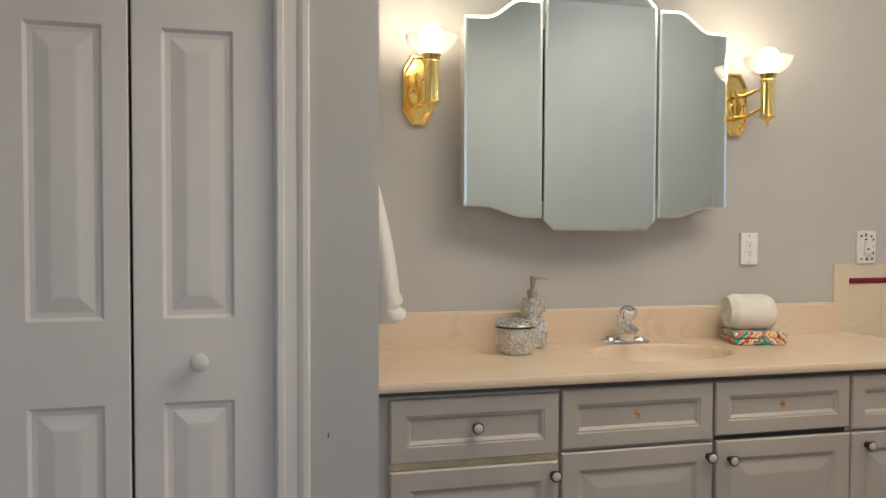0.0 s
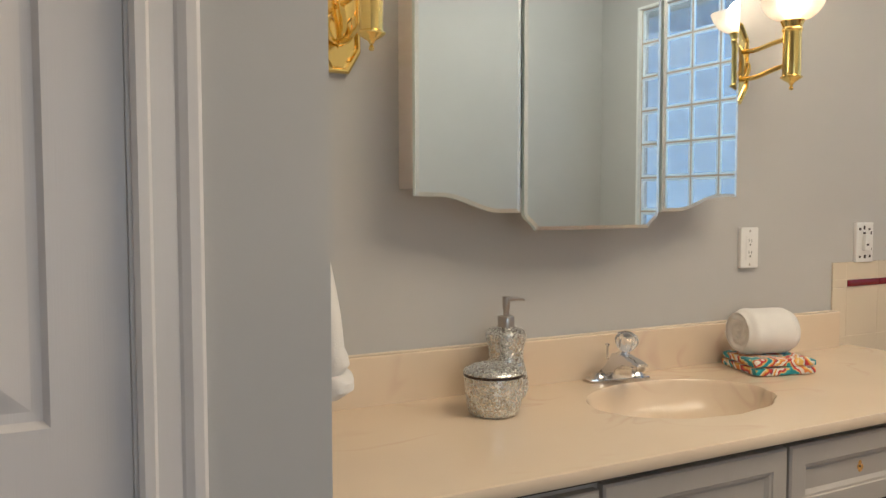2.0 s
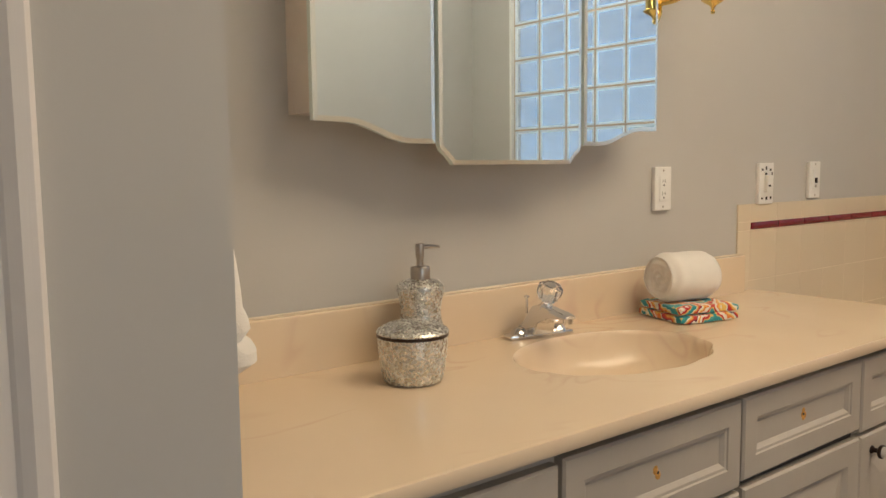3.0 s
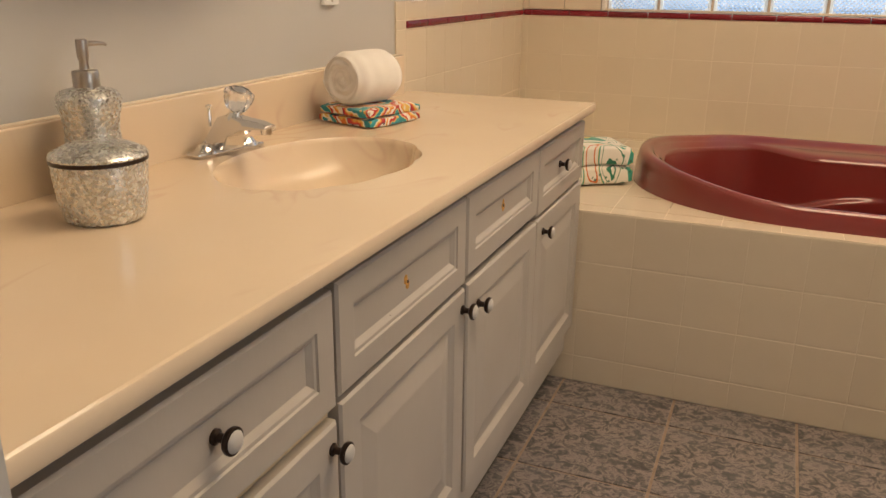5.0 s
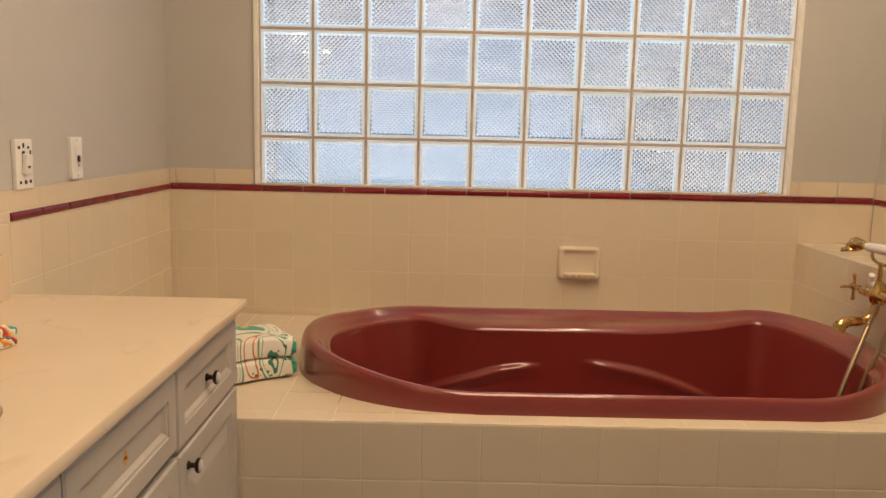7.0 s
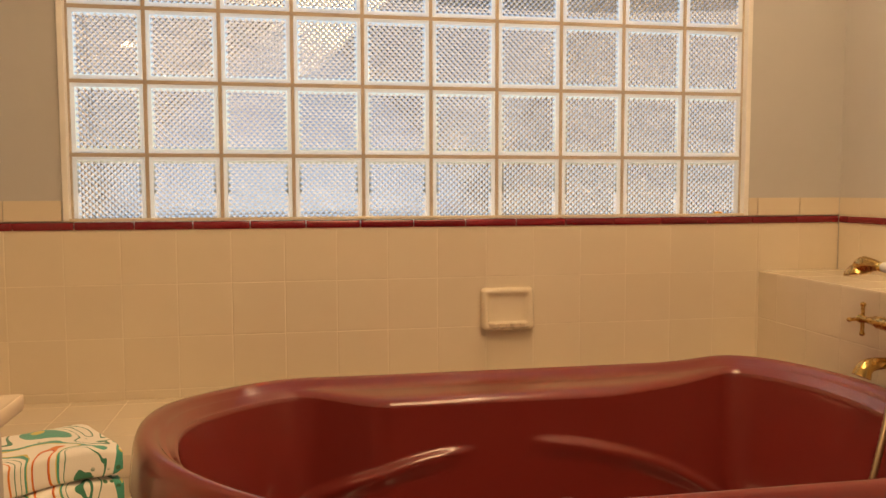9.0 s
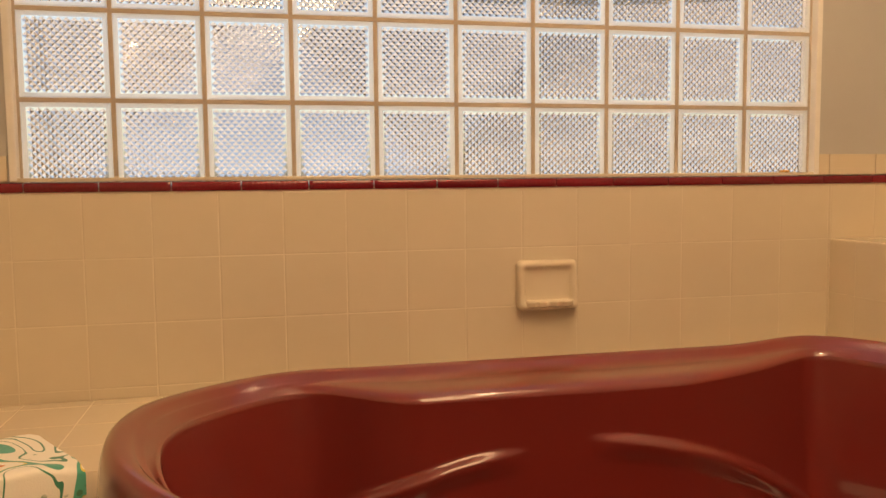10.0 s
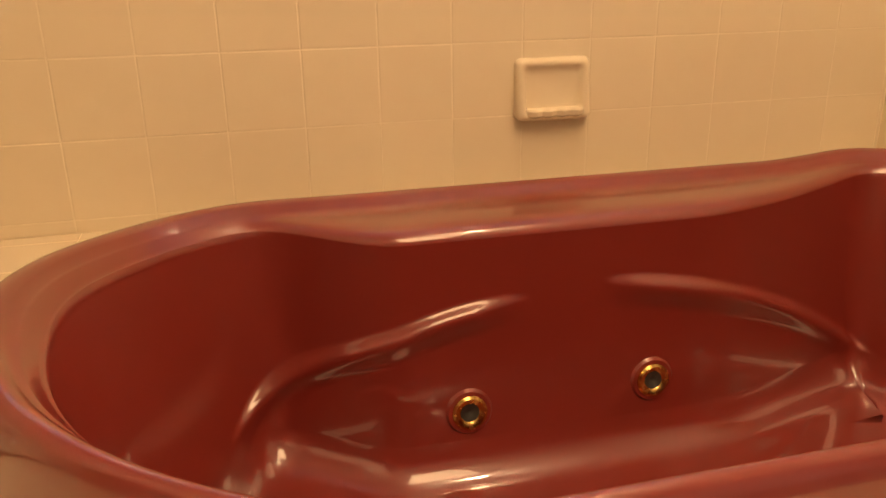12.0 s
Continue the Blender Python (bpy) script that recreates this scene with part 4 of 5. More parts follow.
def ledge_w(y):
    return smooth01(-0.93, -1.2, y) * smooth01(-2.32, -1.72, y)


def arm_z(y):
    if y > -1.46:
        return 0.466 - 0.85 * max(0.0, y + 1.39) ** 2
    return 0.482 - 0.56 * min(0.0, y + 1.53) ** 2


def arm_w(y):
    """Two moulded arm rests, tapered at both ends."""
    return smooth01(-0.84, -0.94, y) * smooth01(-1.43, -1.3, y) + smooth01(-1.54, -1.66, y) * smooth01(-2.26, -2.14, y)


def tub_point(p, d, z, inside):
    """A point of the tub's skin: ring parameter, inset from the outline, height; inside grows from 0 at the rim to 1 down the wall."""
    ang, sy, end = p
    c, s = math.cos(ang), abs(math.sin(ang)) if end else 0.0
    # the rim is slim along the front and broad along the back
    rim = 0.5 + 0.42 * smooth01(-0.95, -0.1, c)
    d = d * rim if d < 0.101 else d - 0.101 * (1 - rim)
    lean = 0.0
    if inside > 0 and end:
        # the ends recline towards the floor
        lean = (0.13 if end == "l" else 0.05) * min(1.0, max(0.0, (TUB_TOP - 0.036 - z) / 0.37)) * s
    x = TX + ((BACK_A if c > 0 else FRONT_A) - d) * c
    if end:
        turn = (TURN_BL if c > 0 else TURN_FL) if end == "l" else (TURN_BR if c > 0 else TURN_FR)
        reach = END_L - turn if end == "l" else turn - END_R
        y = turn + (reach - d - lean) * (s ** (0.95 if c > 0 else 1.0)) * (1 if end == "l" else -1)
    else:
        y = sy
    rise = 0.042 * smooth01(-1.15, -0.66, y) * (1 - 0.85 * smooth01(0.0, 0.95, c)) + 0.032 * smooth01(-2.0, -2.36, y) * (1 - 0.25 * smooth01(0.0, 0.95, c))
    z += rise * (smooth01(DECK_Z, TUB_TOP, z) if inside <= 0 else smooth01(0.35, 0.6, z))
    z = z + (0.008 if c > 0 else 0.014) * c
    if inside > 0 and c > 0:
        w = ledge_w(y) * smooth01(0.25, 0.9, c)
        x -= 0.155 * w * inside
        if z < 0.56:
            below = arm_z(y) - z
            x -= 0.0165 * arm_w(y) * smooth01(-0.008, 0.01, below) * (1 - smooth01(0.012, 0.062, below)) * smooth01(0.3, 0.9, c)
    return Vector((x, y, z))


bathtub = thing("bathtub", "glossy burgundy acrylic drop-in whirlpool bathtub", "bathtub")
T = TUB_TOP
skin = [(0.0, DECK_Z + 0.001, 0), (0.003, DECK_Z + 0.02, 0), (0.008, T - 0.028, 0), (0.012, T - 0.018, 0), (0.019, T - 0.008, 0), (0.029, T - 0.002, 0), (0.04, T, 0), (0.052, T - 0.001, 0), (0.063, T - 0.006, 0), (0.072, T - 0.014, 0)]
# the flat back shelf lies a little lower behind a shallow groove
skin += [(0.078, T - 0.02, 0.08), (0.082, T - 0.0225, 0.2), (0.084, T - 0.02, 0.3), (0.086, T - 0.018, 0.5), (0.088, T - 0.017, 0.75), (0.091, T - 0.019, 0.9), (0.096, T - 0.025, 0.97), (0.101, T - 0.036, 1.0)]
n = 96
for i in range(1, n + 1):
    z = T - 0.036 - (T - 0.036 - 0.205) * i / n
    u = i / n
    skin.append((0.101 + 0.055 * u ** 1.3, z, 1.0 - 0.12 * u))
skin += [(0.166, 0.183, 0.86), (0.182, 0.165, 0.82), (0.205, 0.151, 0.78), (0.235, 0.143, 0.7), (0.27, 0.14, 0.55), (0.32, 0.139, 0.3)]
bm = bmesh.new()
grid = []
for d, z, ins in skin:
    zz = z
    loop = []
    for p in RP:
        if 0 < ins < 1 and z > T - 0.05:
            # away from the shelf the groove becomes a plain rounded inner lip
            q = tub_point(p, d, z, ins)
            w = ledge_w(q.y) * (1 if math.cos(p[0]) > 0.3 else 0)
            plain = T - 0.014 - 0.022 * ((d - 0.072) / 0.029) ** 1.2
            q.z += (plain - z) * (1 - w)
            loop.append(bm.verts.new(q))
        else:
            loop.append(bm.verts.new(tub_point(p, d, z, ins)))
    grid.append(loop)
N = len(RP)
for a, b in zip(grid, grid[1:]):
    for k in range(N):
        bm.faces.new((a[k], a[(k + 1) % N], b[(k + 1) % N], b[k]))
bm.faces.new(grid[-1])
shell = part("shell", bm, TUB, bathtub, smooth=True)
shell.data.set_sharp_from_angle(angle=radians(180))


def wall_at(y, z, back=True):
    """The place and normal of the tub's inner wall near (y, z)."""
    best = min((v for v in shell.data.vertices if (v.co.x > TX) == back and v.co.z < T - 0.04), key=lambda v: (v.co.y - y) ** 2 + (v.co.z - z) ** 2)
    return best.co.copy(), best.normal.copy()


for jy, jz in ((-1.294, 0.268), (-1.652, 0.277)):
    co, no = wall_at(jy, jz)
    inward = ((no if no.x < 0 else -no) + Vector((-1.2, 0, 0.1))).normalized()
    m = Matrix.Translation(co + inward * 0.003) @ inward.to_track_quat("Z", "Y").to_matrix().to_4x4() @ Matrix.Scale(1.14, 4)
    jet = part("jet", moved(lathe([(0.015, 0.004), (0.018, 0.007), (0.024, 0.008), (0.028, 0.005), (0.029, -0.004)], 36), m), OLDBRASS, bathtub, "brass whirlpool jet ring", True)
    part("nozzle", moved(lathe([(0, -0.002), (0.004, -0.001), (0.009, 0.0035), (0.0155, 0.004), (0.0155, -0.006)], 28), m), DARK, jet, "dark jet nozzle", True)
    part("flange", moved(lathe([(0.028, 0.003), (0.034, 0.0025), (0.038, -0.003)], 36), m), TUB, jet, smooth=True)

# ---- tub filler ----
fx, fy, fz = 2.3, -2.38, 0.80
filler = thing("tub_filler", "worn brass telephone-style tub tap with a hand shower", "tub tap")
part("body", joined(sweep([(fx - 0.085, fy, fz), (fx + 0.085, fy, fz)], 0.016, 16),
                    moved(lathe([(0, -0.03), (0.018, -0.028), (0.024, -0.01), (0.026, 0.0), (0.024, 0.012), (0.014, 0.028), (0.011, 0.045), (0, 0.045)], 24), pose(fx, fy, fz))), OLDBRASS, filler, smooth=True)
for s in (-1, 1):
    part("wall_union", joined(sweep([(fx + s * 0.07, fy, fz), (fx + s * 0.07, LEDGE_Y + 0.001, fz)], 0.012, 14), moved(lathe([(0.027, 0), (0.026, 0.005), (0.015, 0.011), (0, 0.011)], 24), pose(fx + s * 0.07, LEDGE_Y, fz, -90))), OLDBRASS, filler, smooth=True)
    hd = part("cross_handle", joined(sweep([(fx + s * 0.085, fy, fz), (fx + s * 0.11, fy, fz), (fx + s * 0.125, fy, fz), (fx + s * 0.15, fy, fz)], [0.014, 0.01, 0.008, 0.012], 14),
                                     sweep([(fx + s * 0.143, fy, fz - 0.036), (fx + s * 0.143, fy, fz + 0.036)], 0.0048, 10),
                                     sweep([(fx + s * 0.143, fy - 0.036, fz), (fx + s * 0.143, fy + 0.036, fz)], 0.0048, 10),
                                     *[moved(lathe([(0, -0.007), (0.006, -0.004), (0.0075, 0.0), (0.006, 0.004), (0, 0.007)], 14), pose(fx + s * 0.143, fy + a, fz + b)) for a, b in ((0, -0.038), (0, 0.038), (-0.038, 0), (0.038, 0))]), OLDBRASS, filler, smooth=True)
    part("hub_button", moved(lathe([(0, 0), (0.01, 0.0), (0.0105, 0.004), (0.006, 0.008), (0, 0.009)], 18), pose(fx + s * 0.15, fy, fz, 0, 90 * s, 0)), BRASS, hd, smooth=True)
part("spout", sweep(spline([(fx, fy, fz - 0.015), (fx, fy + 0.012, fz - 0.06), (fx, fy + 0.04, fz - 0.08), (fx, fy + 0.08, fz - 0.083), (fx, fy + 0.103, fz - 0.093), (fx, fy + 0.112, fz - 0.112)]), [0.013] * 16 + [0.013 + 0.0004 * i for i in range(25)], 14), OLDBRASS, filler, smooth=True)
part("lever", sweep(spline([(fx, fy, fz + 0.02), (fx + 0.02, fy + 0.014, fz + 0.04), (fx + 0.008, fy + 0.02, fz + 0.062)]), [0.009] * 17, 12), CERAM, filler, "white ceramic diverter lever", True)
part("cradle", joined(sweep([(fx, fy, fz + 0.04), (fx, fy, fz + 0.095)], 0.007, 12), sweep(spline([(fx + 0.055, fy, fz + 0.128), (fx + 0.045, fy, fz + 0.105), (fx, fy, fz + 0.096), (fx - 0.05, fy, fz + 0.104), (fx - 0.06, fy, fz + 0.128)]), 0.005, 10)), OLDBRASS, filler, smooth=True)
part("hose", sweep(spline([(fx - 0.01, fy + 0.004, fz - 0.02), (fx - 0.03, fy + 0.04, fz - 0.1), (fx - 0.08, fy + 0.12, fz - 0.26), (fx - 0.1, fy + 0.17, fz - 0.42), (fx - 0.12, fy + 0.14, fz - 0.49), (fx - 0.12, fy + 0.1, fz - 0.4), (fx - 0.11, fy + 0.082, fz - 0.255), (fx - 0.12, fy + 0.03, fz - 0.09), (fx - 0.15, fy + 0.01, fz + 0.06), (fx - 0.15, fy - 0.012, fz + 0.135)], 26), 0.0085, 12, ribs=0.2), HOSE, filler, "dull ribbed brass shower hose", True)
hs = thing("hand_shower", "brass hand shower with a white handle resting in its cradle", "hand shower", at=pose(fx, fy, fz + 0.14, 0, 0, 6))
part("handle", sweep([(-0.15, 0, 0.0), (-0.12, 0, 0.0), (-0.03, 0, 0.002), (0.06, 0, 0.0), (0.075, 0, 0)], [0.01, 0.015, 0.0165, 0.014, 0.01], 18), CERAM, hs, "white ceramic handle", True)
part("head", joined(sweep(spline([(0.07, 0, 0), (0.1, 0, 0.002), (0.13, 0, 0.0), (0.155, 0, -0.008)]), [0.009, 0.0095, 0.01, 0.011, 0.012, 0.013, 0.014, 0.015, 0.016, 0.017, 0.018, 0.019, 0.02, 0.021, 0.022, 0.022, 0.022, 0.022, 0.021, 0.02, 0.019, 0.018, 0.016, 0.014, 0.012], 14),
                    moved(lathe([(0, 0.012), (0.015, 0.01), (0.03, -0.004), (0.033, -0.012), (0.031, -0.015), (0, -0.0135)], 30), pose(0.152, 0, -0.012, 0, 12, 0))), OLDBRASS, hs, smooth=True)
part("ferrule", sweep([(0.07, 0, 0), (0.076, 0, 0), (0.082, 0, 0)], [0.012, 0.0125, 0.011], 16), BRASS, hs, smooth=True)

# ---- towel on the deck ----
folded("folded_bath_towel", 0.28, 0.2, 0.122, 2, LEAFCLOTH, "folded white towel with green leaf print on the tub deck", pose(2.2, -0.462, DECK_Z + 0.003, 0, 0, -58), 11)

# ---- soap dish on the wall ----
dish = thing("soap_dish", "cream glazed ceramic soap dish set in the wall tiles", "soap dish")
bm = bmesh.new()
dy0, dy1, dz0, dz1 = -1.672, -1.508, 0.706, 0.834
prev = None


def rounded(y0, y1, z0, z1, r, x, n=5):
    pts = []
    for cy, cz, a0 in ((y1 - r, z1 - r, 0), (y0 + r, z1 - r, 90), (y0 + r, z0 + r, 180), (y1 - r, z0 + r, 270)):
        pts += [(x, cy + r * math.cos(radians(a0 + 90 * i / n)), cz + r * math.sin(radians(a0 + 90 * i / n))) for i in range(n + 1)]
    return pts


for d, x, r in ((0, 0.004, 0.014), (0, -0.006, 0.014), (0.003, -0.013, 0.013), (0.008, -0.0175, 0.012), (0.013, -0.018, 0.011), (0.018, -0.015, 0.01), (0.023, -0.0105, 0.009), (0.03, -0.009, 0.008)):
    # the cheeks flare forward towards the tray
    loop = [bm.verts.new((q[0] - (0.014 * smooth01(dz0 + 0.085, dz0 + 0.008, q[2]) if 0 < -x and d < 0.02 else 0), q[1], q[2])) for q in rounded(dy0 + d, dy1 - d, dz0 + d, dz1 - d, r, EAST_X + x)]
    if prev:
        for k in range(len(loop)):
            bm.faces.new((prev[k], prev[(k + 1) % len(loop)], loop[(k + 1) % len(loop)], loop[k]))
    prev = loop
bm.faces.new(prev)
part("frame", bm, TILE, dish, smooth=True)
tray = bmesh.new()
prev = None
for i in range(25):
    u = i / 24
    y = dy0 + 0.006 + (dy1 - dy0 - 0.012) * u
    scal = 0.004 * math.cos(u * 2 * math.pi * 5)
    side = smooth01(0, 0.12, u) * smooth01(1, 0.88, u)
    reach = 0.012 + 0.03 * side + scal * side
    pts = [(EAST_X, dz0 + 0.028), (EAST_X - reach * 0.7, dz0 + 0.02), (EAST_X - reach + 0.004, dz0 + 0.026), (EAST_X - reach, dz0 + 0.022), (EAST_X - reach + 0.002, dz0 + 0.012), (EAST_X - reach * 0.5, dz0 + 0.003), (EAST_X, dz0 + 0.001)]
    loop = [tray.verts.new((x, y, z)) for x, z in pts]
    if prev:
        for k in range(len(pts) - 1):
            tray.faces.new((prev[k], prev[k + 1], loop[k + 1], loop[k]))
    else:
        tray.faces.new(loop)
    prev = loop
tray.faces.new(prev[::-1])
part("lip", tray, TILE, dish, "scalloped lower lip", True)

# ---- glass block window ----
window = thing("window_1", "glass block window with diamond relief in tan mortar", "window", kind="structure")
WF = EAST_X - 0.002
part("window_frame", joined(blk(WF, EAST_X + 0.1, WIN_Y1 + 0.001, WIN_Y1 + 0.0175, WIN_Z0 + 0.02, WIN_Z1 + 0.017, bev=0.002), blk(WF, EAST_X + 0.1, WIN_Y0 - 0.0175, WIN_Y0 - 0.001, WIN_Z0 + 0.02, WIN_Z1 + 0.017, bev=0.002),
                            blk(WF, EAST_X + 0.1, WIN_Y0 - 0.001, WIN_Y1 + 0.001, WIN_Z1 + 0.001, WIN_Z1 + 0.017, bev=0.002)), WINWHITE, window, "white caulked window reveal")
part("window_sill", blk(EAST_X - 0.001, EAST_X + 0.03, WIN_Y0 - 0.0175, WIN_Y1 + 0.0175, 1.0455, 1.0545, bev=0.002), TILE, window, "thin cream sill")
BF = EAST_X + 0.021
bars = bmesh.new()
for i in range(11):
    y = WIN_Y1 - BLOCK * i
    box(bars, BF + 0.0015, BF + 0.0125, y - 0.0048, y + 0.0048, WIN_Z0, WIN_Z1)
for j in range(8):
    z = WIN_Z0 + 0.203 * j
    for i in range(10):
        y = WIN_Y1 - BLOCK * i
        box(bars, BF + 0.0015, BF + 0.0125, y - BLOCK + 0.0048, y - 0.0048, max(WIN_Z0, z - 0.0048), min(WIN_Z1, z + 0.0048))
part("mortar", bars, MORTAR, window, "tan mortar joints")


def block_mesh():
    """One pressed-glass face: flat to the room, a diamond relief behind, a thicker plain rim."""
    w, n, rim = BLOCK - 0.0098, 20, 0.011
    bm = bmesh.new()
    d = (w - 2 * rim) / n
    x0, x1 = 0.0, 0.012

    v = {(i, j): bm.verts.new((x1 + (0 if i in (0, n) or j in (0, n) or (i + j) % 2 else 0.0046), -rim - d * i, rim + d * j)) for i in range(n + 1) for j in range(n + 1)}
    for i in range(n):
        for j in range(n):
            a, b, c, e = v[i, j], v[i + 1, j], v[i + 1, j + 1], v[i, j + 1]
            if (i + j) % 2:
                bm.faces.new((a, b, c)), bm.faces.new((a, c, e))
            else:
                bm.faces.new((a, b, e)), bm.faces.new((b, c, e))
    ring_in = [v[i, 0] for i in range(n + 1)] + [v[n, j] for j in range(1, n + 1)] + [v[i, n] for i in range(n - 1, -1, -1)] + [v[0, j] for j in range(n - 1, 0, -1)]

    def ring(inset, x):
        out = []
        for q in ring_in:
            k = (w / 2 - inset) / (w / 2 - rim)
            out.append(bm.verts.new((x, -(w / 2 + (-q.co.y - w / 2) * k), w / 2 + (q.co.z - w / 2) * k)))
        return out
    front_in = ring(rim, x0)
    bm.faces.new(front_in)
    rings_ = [ring_in, ring(0.005, x1), ring(0.0, x1 - 0.003), ring(0.0, 0.003), ring(0.003, x0), front_in]
    for a, b in zip(rings_, rings_[1:]):
        for k in range(len(a)):
            bm.faces.new((a[k], a[(k + 1) % len(a)], b[(k + 1) % len(a)], b[k])).material_index = 1
    bmesh.ops.recalc_face_normals(bm, faces=bm.faces[:])
    me = bpy.data.meshes.new("glass_block")
    bm.to_mesh(me)
    bm.free()
    me.materials.append(GLASS.m)
    me.materials.append(RIMGLASS.m)
    return me


gb = block_mesh()
for j in range(7):
    for i in range(10):
        o = new("glass_block", gb)
        o.location = (BF, WIN_Y1 - BLOCK * i - 0.0049, WIN_Z0 + 0.203 * j + 0.005)
        o.visible_shadow = False
        o.parent = window
clip = thing("sill_clip", "small brown debris lying on the window sill", "debris")
part("chip", moved(blk(-0.006, 0.006, -0.013, 0.013, 0, 0.006, bev=0.002), pose(EAST_X + 0.009, -2.29, 1.0546, 0, 0, 12)), CHIP, clip)

# ---- frame of the added ceiling fill panel ----
fx0, fy0, fw, fd = FILL_PANEL
fill_frame = thing("ceiling_lamp", "white metal frame of an added unseen ceiling fill panel", "ceiling light", at=pose(fx0, fy0, CEIL_Z))
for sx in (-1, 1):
    part("side_rail", moved(blk(-0.02, 0.02, -fd - 0.04, fd + 0.04, -0.07, -0.001, bev=0.006), pose(sx * (fw + 0.022), 0, 0)), PLASTW, fill_frame)
    part("end_rail", moved(blk(-fw, fw, -0.02, 0.02, -0.07, -0.001, bev=0.006), pose(0, sx * (fd + 0.022), 0)), PLASTW, fill_frame)

# trim ring that dresses the added fill lamp over the tub
downlight = thing("downlight", "round white trim of an added unseen fill lamp over the bathtub", "ceiling light", at=pose(*TUB_FILL_XY, CEIL_Z))
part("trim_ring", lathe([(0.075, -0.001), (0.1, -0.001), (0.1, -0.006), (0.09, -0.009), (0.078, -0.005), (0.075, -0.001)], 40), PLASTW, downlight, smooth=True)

# ---- outdoors ----
solid("ground", blk(EAST_X + 0.3, 300, -200, 200, -0.7, -0.5), GRASS, "flat gravel ground outside the window", "ground", kind="structure")

# ---- tiles ----
meshes = {}


def tile_mesh(w, h, t, mat, name):
    key = (round(w, 4), round(h, 4), t, name)
    if key not in meshes:
        bm = pillow(w, h, t, 0.0013 if name == "front_tile" else 0.001)
        me = bpy.data.meshes.new(name)
        bmesh.ops.recalc_face_normals(bm, faces=bm.faces[:])
        bm.to_mesh(me)
        bm.free()
        me.materials.append(mat.m)
        meshes[key] = me
    return meshes[key]


AXES = {
    "east": lambda u, v, k: Matrix(((0, 0, -1, EAST_X + k), (-1, 0, 0, -u), (0, 1, 0, v), (0, 0, 0, 1))),
    "north": lambda u, v, k: Matrix(((1, 0, 0, u), (0, 0, -1, k), (0, 1, 0, v), (0, 0, 0, 1))),
    "south": lambda u, v, k: Matrix(((-1, 0, 0, u), (0, 0, 1, SOUTH_Y - k), (0, 1, 0, v), (0, 0, 0, 1))),
    "front": lambda u, v, k: Matrix(((0, 0, -1, DECK_X + k), (-1, 0, 0, -u), (0, 1, 0, v), (0, 0, 0, 1))),
    "ledge": lambda u, v, k: Matrix(((-1, 0, 0, u), (0, 0, 1, LEDGE_Y - k), (0, 1, 0, v), (0, 0, 0, 1))),
    "up": lambda u, v, k: Matrix(((1, 0, 0, u), (0, 1, 0, v), (0, 0, 1, k), (0, 0, 0, 1))),
}
G = 0.0011
trng = random.Random(5)


def lay(face, us, vs, parent, mat, name="tile", k=0.005, t=0.005, flip=1, top=0.0, side=None):
    """Tiles between the joint lines us and vs on a face."""
    for u0, u1 in zip(us, us[1:]):
        for v0, v1 in zip(vs, vs[1:]):
            if u1 - u0 < 0.008 or v1 - v0 < 0.008:
                continue
            gu = G if side is None else side
            gv = G if side is None else 0.0018
            w, h = u1 - u0 - 2 * gu, v1 - v0 - 2 * gv
            o = new(name, tile_mesh(w, h, t, mat, name))
            jit = trng.uniform(0, 0.0005) if side is None else 0.0
            o.matrix_basis = AXES[face]((u1 - gu) if flip < 0 else (u0 + gu), v0 + gv, k - top + jit if face != "up" else k - t - jit) @ (pose(0, 0, 0, trng.gauss(0, 0.03), trng.gauss(0, 0.03), 0) if side is None else Matrix.Identity(4))
            o.parent = parent


def steps(a, b, first, pitch):
    """Joint lines from a to b on a lattice through first."""
    k = math.ceil((a - first) / pitch + 1e-6)
    out = [a]
    while first + k * pitch < b - 1e-6:
        out.append(first + k * pitch)
        k += 1
    return out + [b]


ROWS_Z = [DECK_Z, 0.566, 0.717, 0.868, 1.0195]
# u runs along -y on the east wall
EU = steps(0.0, 2.435, 0.926, 0.15)
lay("east", EU, ROWS_Z, wall_east, TILE, "wall_tile")
lay("east", steps(2.435, 2.72, 2.426, 0.15), [LEDGE_Z, 1.0195], wall_east, TILE, "wall_tile")
lay("east", steps(0.0, -WIN_Y1 - 0.018, 0.176, 0.15), [1.046, 1.105], wall_east, TILE, "cap_tile")
lay("east", steps(-WIN_Y0 + 0.018, 2.72, 2.426, 0.15), [1.046, 1.105], wall_east, TILE, "cap_tile")
NU_ = [1.785, 1.85] + steps(1.85, 3.0, 2.0, 0.15)[1:]
lay("north", NU_, ROWS_Z, wall_north, TILE, "wall_tile")
lay("north", NU_, [1.046, 1.1], wall_north, TILE, "cap_tile")
lay("north", [1.785, 1.85], [1.0195, 1.046], wall_north, TILE, "cap_tile")
SU = steps(1.85, 3.0, 2.0, 0.15)
lay("south", SU, [LEDGE_Z, 1.0195], wall_south, TILE, "wall_tile", flip=-1)
lay("south", SU, [1.046, 1.105], wall_south, TILE, "cap_tile", flip=-1)
lay("front", steps(0.0, 2.72, 0.56, 0.15), [0.0, 0.085, 0.235, 0.385, 0.5375], deck, TILE, "front_tile", side=0.0003)
lay("ledge", steps(1.85, 3.0, 2.0, 0.15), [DECK_Z, 0.566, 0.717, 0.8655], ledge, TILE, "ledge_tile", flip=-1)
lay("up", steps(1.8425, 3.0, 1.905, 0.15), steps(-2.72, LEDGE_Y - 0.0015, -2.58, 0.15), ledge, TILE, "ledge_tile", k=LEDGE_Z)


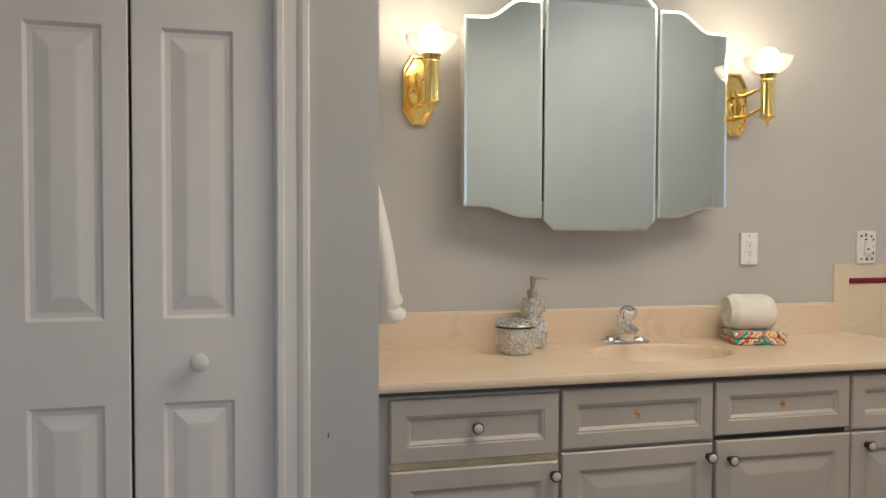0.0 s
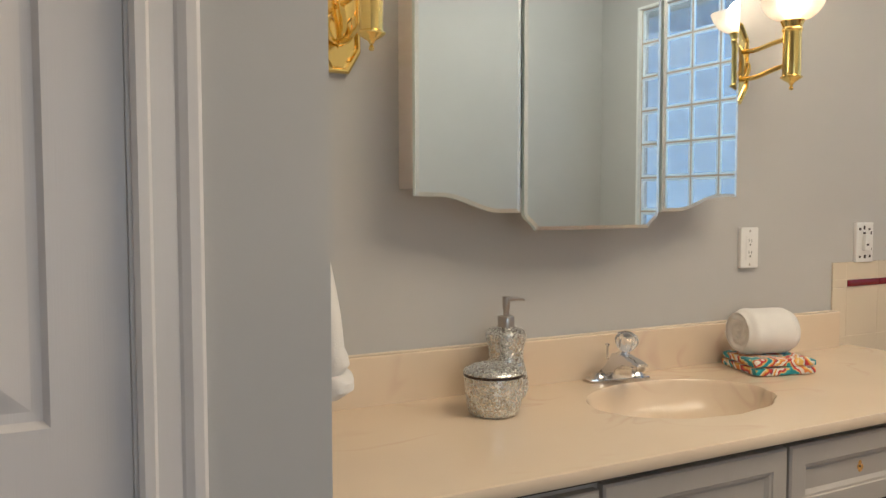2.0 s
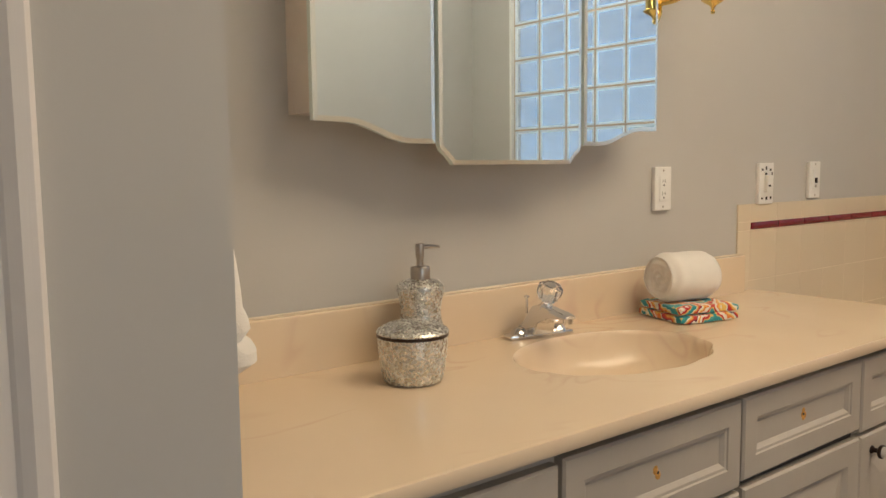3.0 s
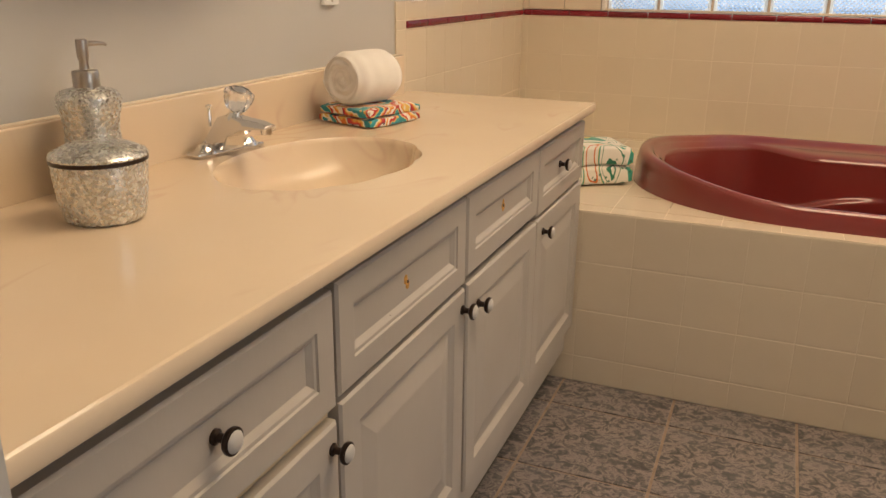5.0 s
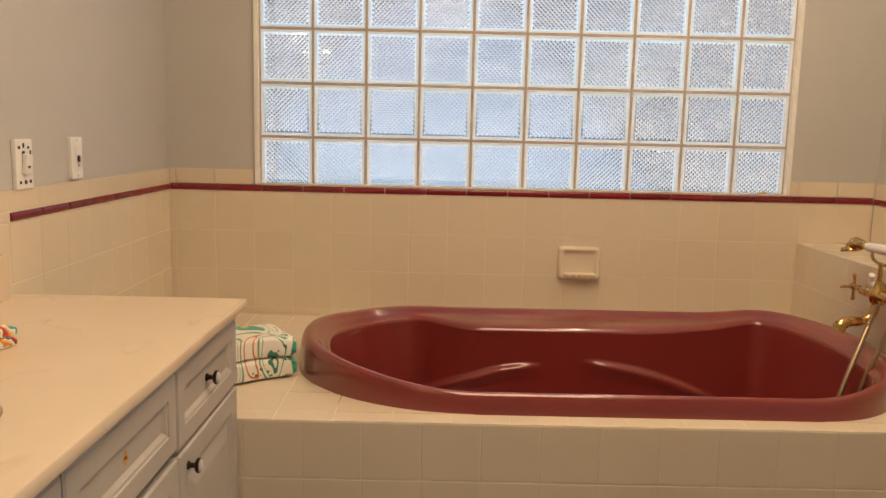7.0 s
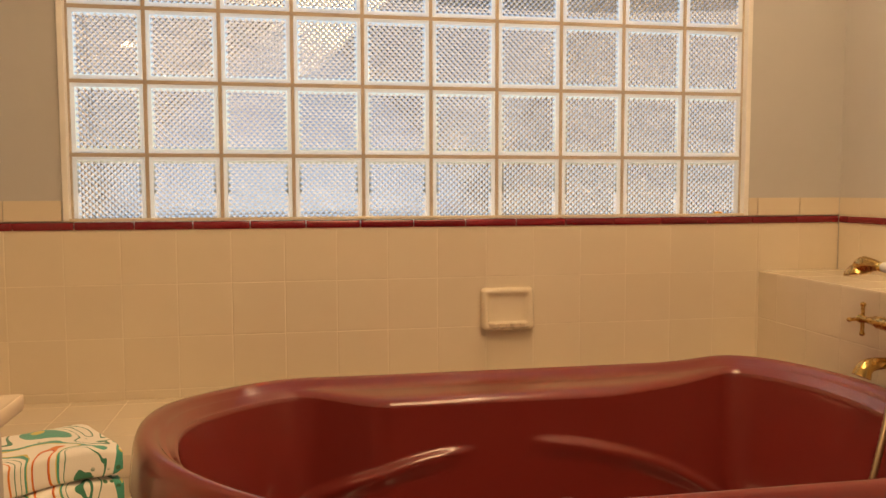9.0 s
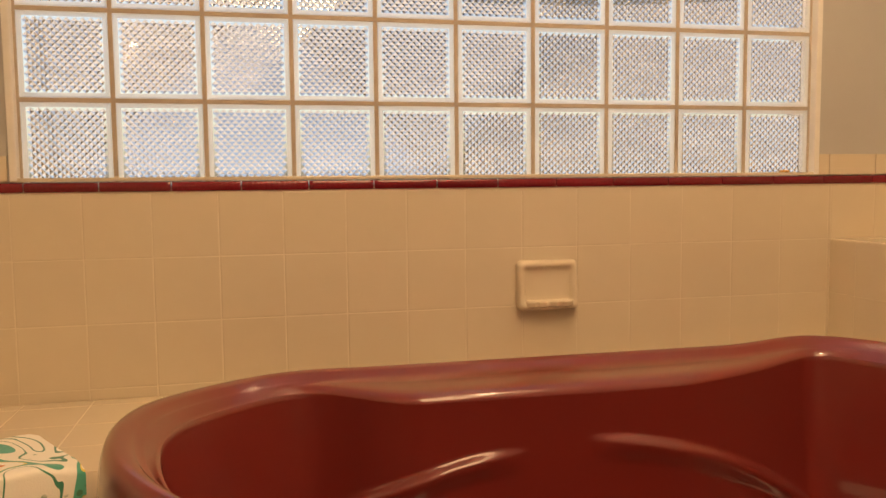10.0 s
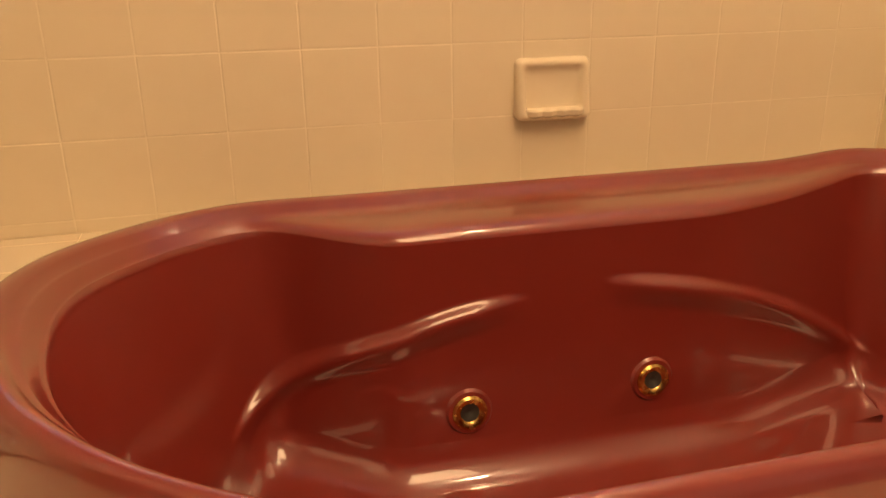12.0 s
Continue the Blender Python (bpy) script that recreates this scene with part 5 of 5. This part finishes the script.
def tub_depth(x, y):
    """How far a place on the deck lies inside the tub's outline."""
    half = BACK_A if x > TX else FRONT_A
    tl, tr = (TURN_BL, TURN_BR) if x > TX else (TURN_FL, TURN_FR)
    if tr <= y <= tl:
        return half - abs(x - TX)
    reach, off = (END_L - tl, y - tl) if y > tl else (tr - END_R, tr - y)
    return (1 - math.hypot((x - TX) / half, off / reach)) * 0.5 * (half + reach)


def cut_tile(u0, u1, v0, v1):
    """A deck tile trimmed under the tub's rim."""
    bm = bmesh.new()
    q = 7
    w, h = u1 - u0 - 2 * G, v1 - v0 - 2 * G
    for a in range(q):
        for b in range(q):
            xs, ys = [u0 + G + w * (a + i) / q for i in (0, 1)], [v0 + G + h * (b + i) / q for i in (0, 1)]
            if max(tub_depth(x, y) for x in xs for y in ys) < 0.06:
                bm.faces.new([bm.verts.new(p) for p in ((xs[0], ys[0], DECK_Z), (xs[1], ys[0], DECK_Z), (xs[1], ys[1], DECK_Z), (xs[0], ys[1], DECK_Z))])
    if bm.faces:
        bmesh.ops.remove_doubles(bm, verts=bm.verts[:], dist=1e-5)
        ext = bmesh.ops.extrude_face_region(bm, geom=bm.faces[:])
        for v in ext["geom"]:
            if isinstance(v, bmesh.types.BMVert):
                v.co.z -= 0.005
        part("deck_tile", bm, TILE, deck)


DV = steps(LEDGE_Y, 0.0, -0.335, 0.15)
for u0, u1 in zip(steps(1.8425, 3.0, 1.905, 0.15), steps(1.8425, 3.0, 1.905, 0.15)[1:]):
    for v0, v1 in zip(DV, DV[1:]):
        deep = [tub_depth(u0 + (u1 - u0) * a / 6, v0 + (v1 - v0) * b / 6) for a in range(7) for b in range(7)]
        if max(deep) < 0.03:
            lay("up", [u0, u1], [v0, v1], deck, TILE, "deck_tile", k=DECK_Z)
        elif min(deep) < 0.0:
            cut_tile(u0, u1, v0, v1)


def liner_mesh(length):
    """A half-round burgundy border tile with a pressed rope pattern."""
    key = ("liner", round(length, 4))
    if key in meshes:
        return meshes[key]
    bm = bmesh.new()
    n, m = 36, 7
    h = 0.0235
    prev = None
    for i in range(n + 1):
        u = i / n
        e = min(1.0, 14 * u, 14 * (1 - u)) ** 0.5
        loop = []
        for j in range(m):
            a = math.pi * j / (m - 1)
            zz = h / 2 - math.cos(a) * h / 2
            rope = 0.0007 * math.cos(2 * math.pi * (u * length / 0.0125 + 0.45 * j / m)) * math.sin(a)
            loop.append(bm.verts.new((u * length, zz, 0.002 + (0.0085 * math.sin(a) ** 0.6 + rope) * (0.75 + 0.25 * e) if 0 < j < m - 1 else 0.0)))
        if prev:
            for k in range(m - 1):
                bm.faces.new((prev[k], loop[k], loop[k + 1], prev[k + 1]))
        else:
            bm.faces.new(loop)
        prev = loop
    bm.faces.new(prev[::-1])
    bmesh.ops.recalc_face_normals(bm, faces=bm.faces[:])
    me = bpy.data.meshes.new("liner_tile")
    bm.to_mesh(me)
    bm.free()
    for p in me.polygons:
        p.use_smooth = True
    me.set_sharp_from_angle(angle=radians(50))
    me.materials.append(LINER.m)
    meshes[key] = me
    return me


def border(face, us, parent, flip=1):
    for u0, u1 in zip(us, us[1:]):
        if u1 - u0 < 0.01:
            continue
        o = new("liner_tile", liner_mesh(u1 - u0 - 0.0024))
        o.matrix_basis = AXES[face]((u1 - 0.0012) if flip < 0 else (u0 + 0.0012), 1.021, 0.005)
        o.parent = parent


border("east", steps(0.004, 2.716, 0.357, 0.1577), wall_east)
border("north", steps(1.853, 2.996, 2.008, 0.1577), wall_north)
border("south", steps(1.853, 2.996, 2.008, 0.1577), wall_south, -1)

# floor tiles
FU = steps(LEFT_X, 1.845, 1.353, 0.331)
FV = steps(HALL_Y, 0.0, -0.867, 0.331)
G = 0.004
lay("up", FU, [v for v in FV if v < -0.4] + [-0.4], floor, FLOORT, "floor_tile", k=0.0, t=0.006)
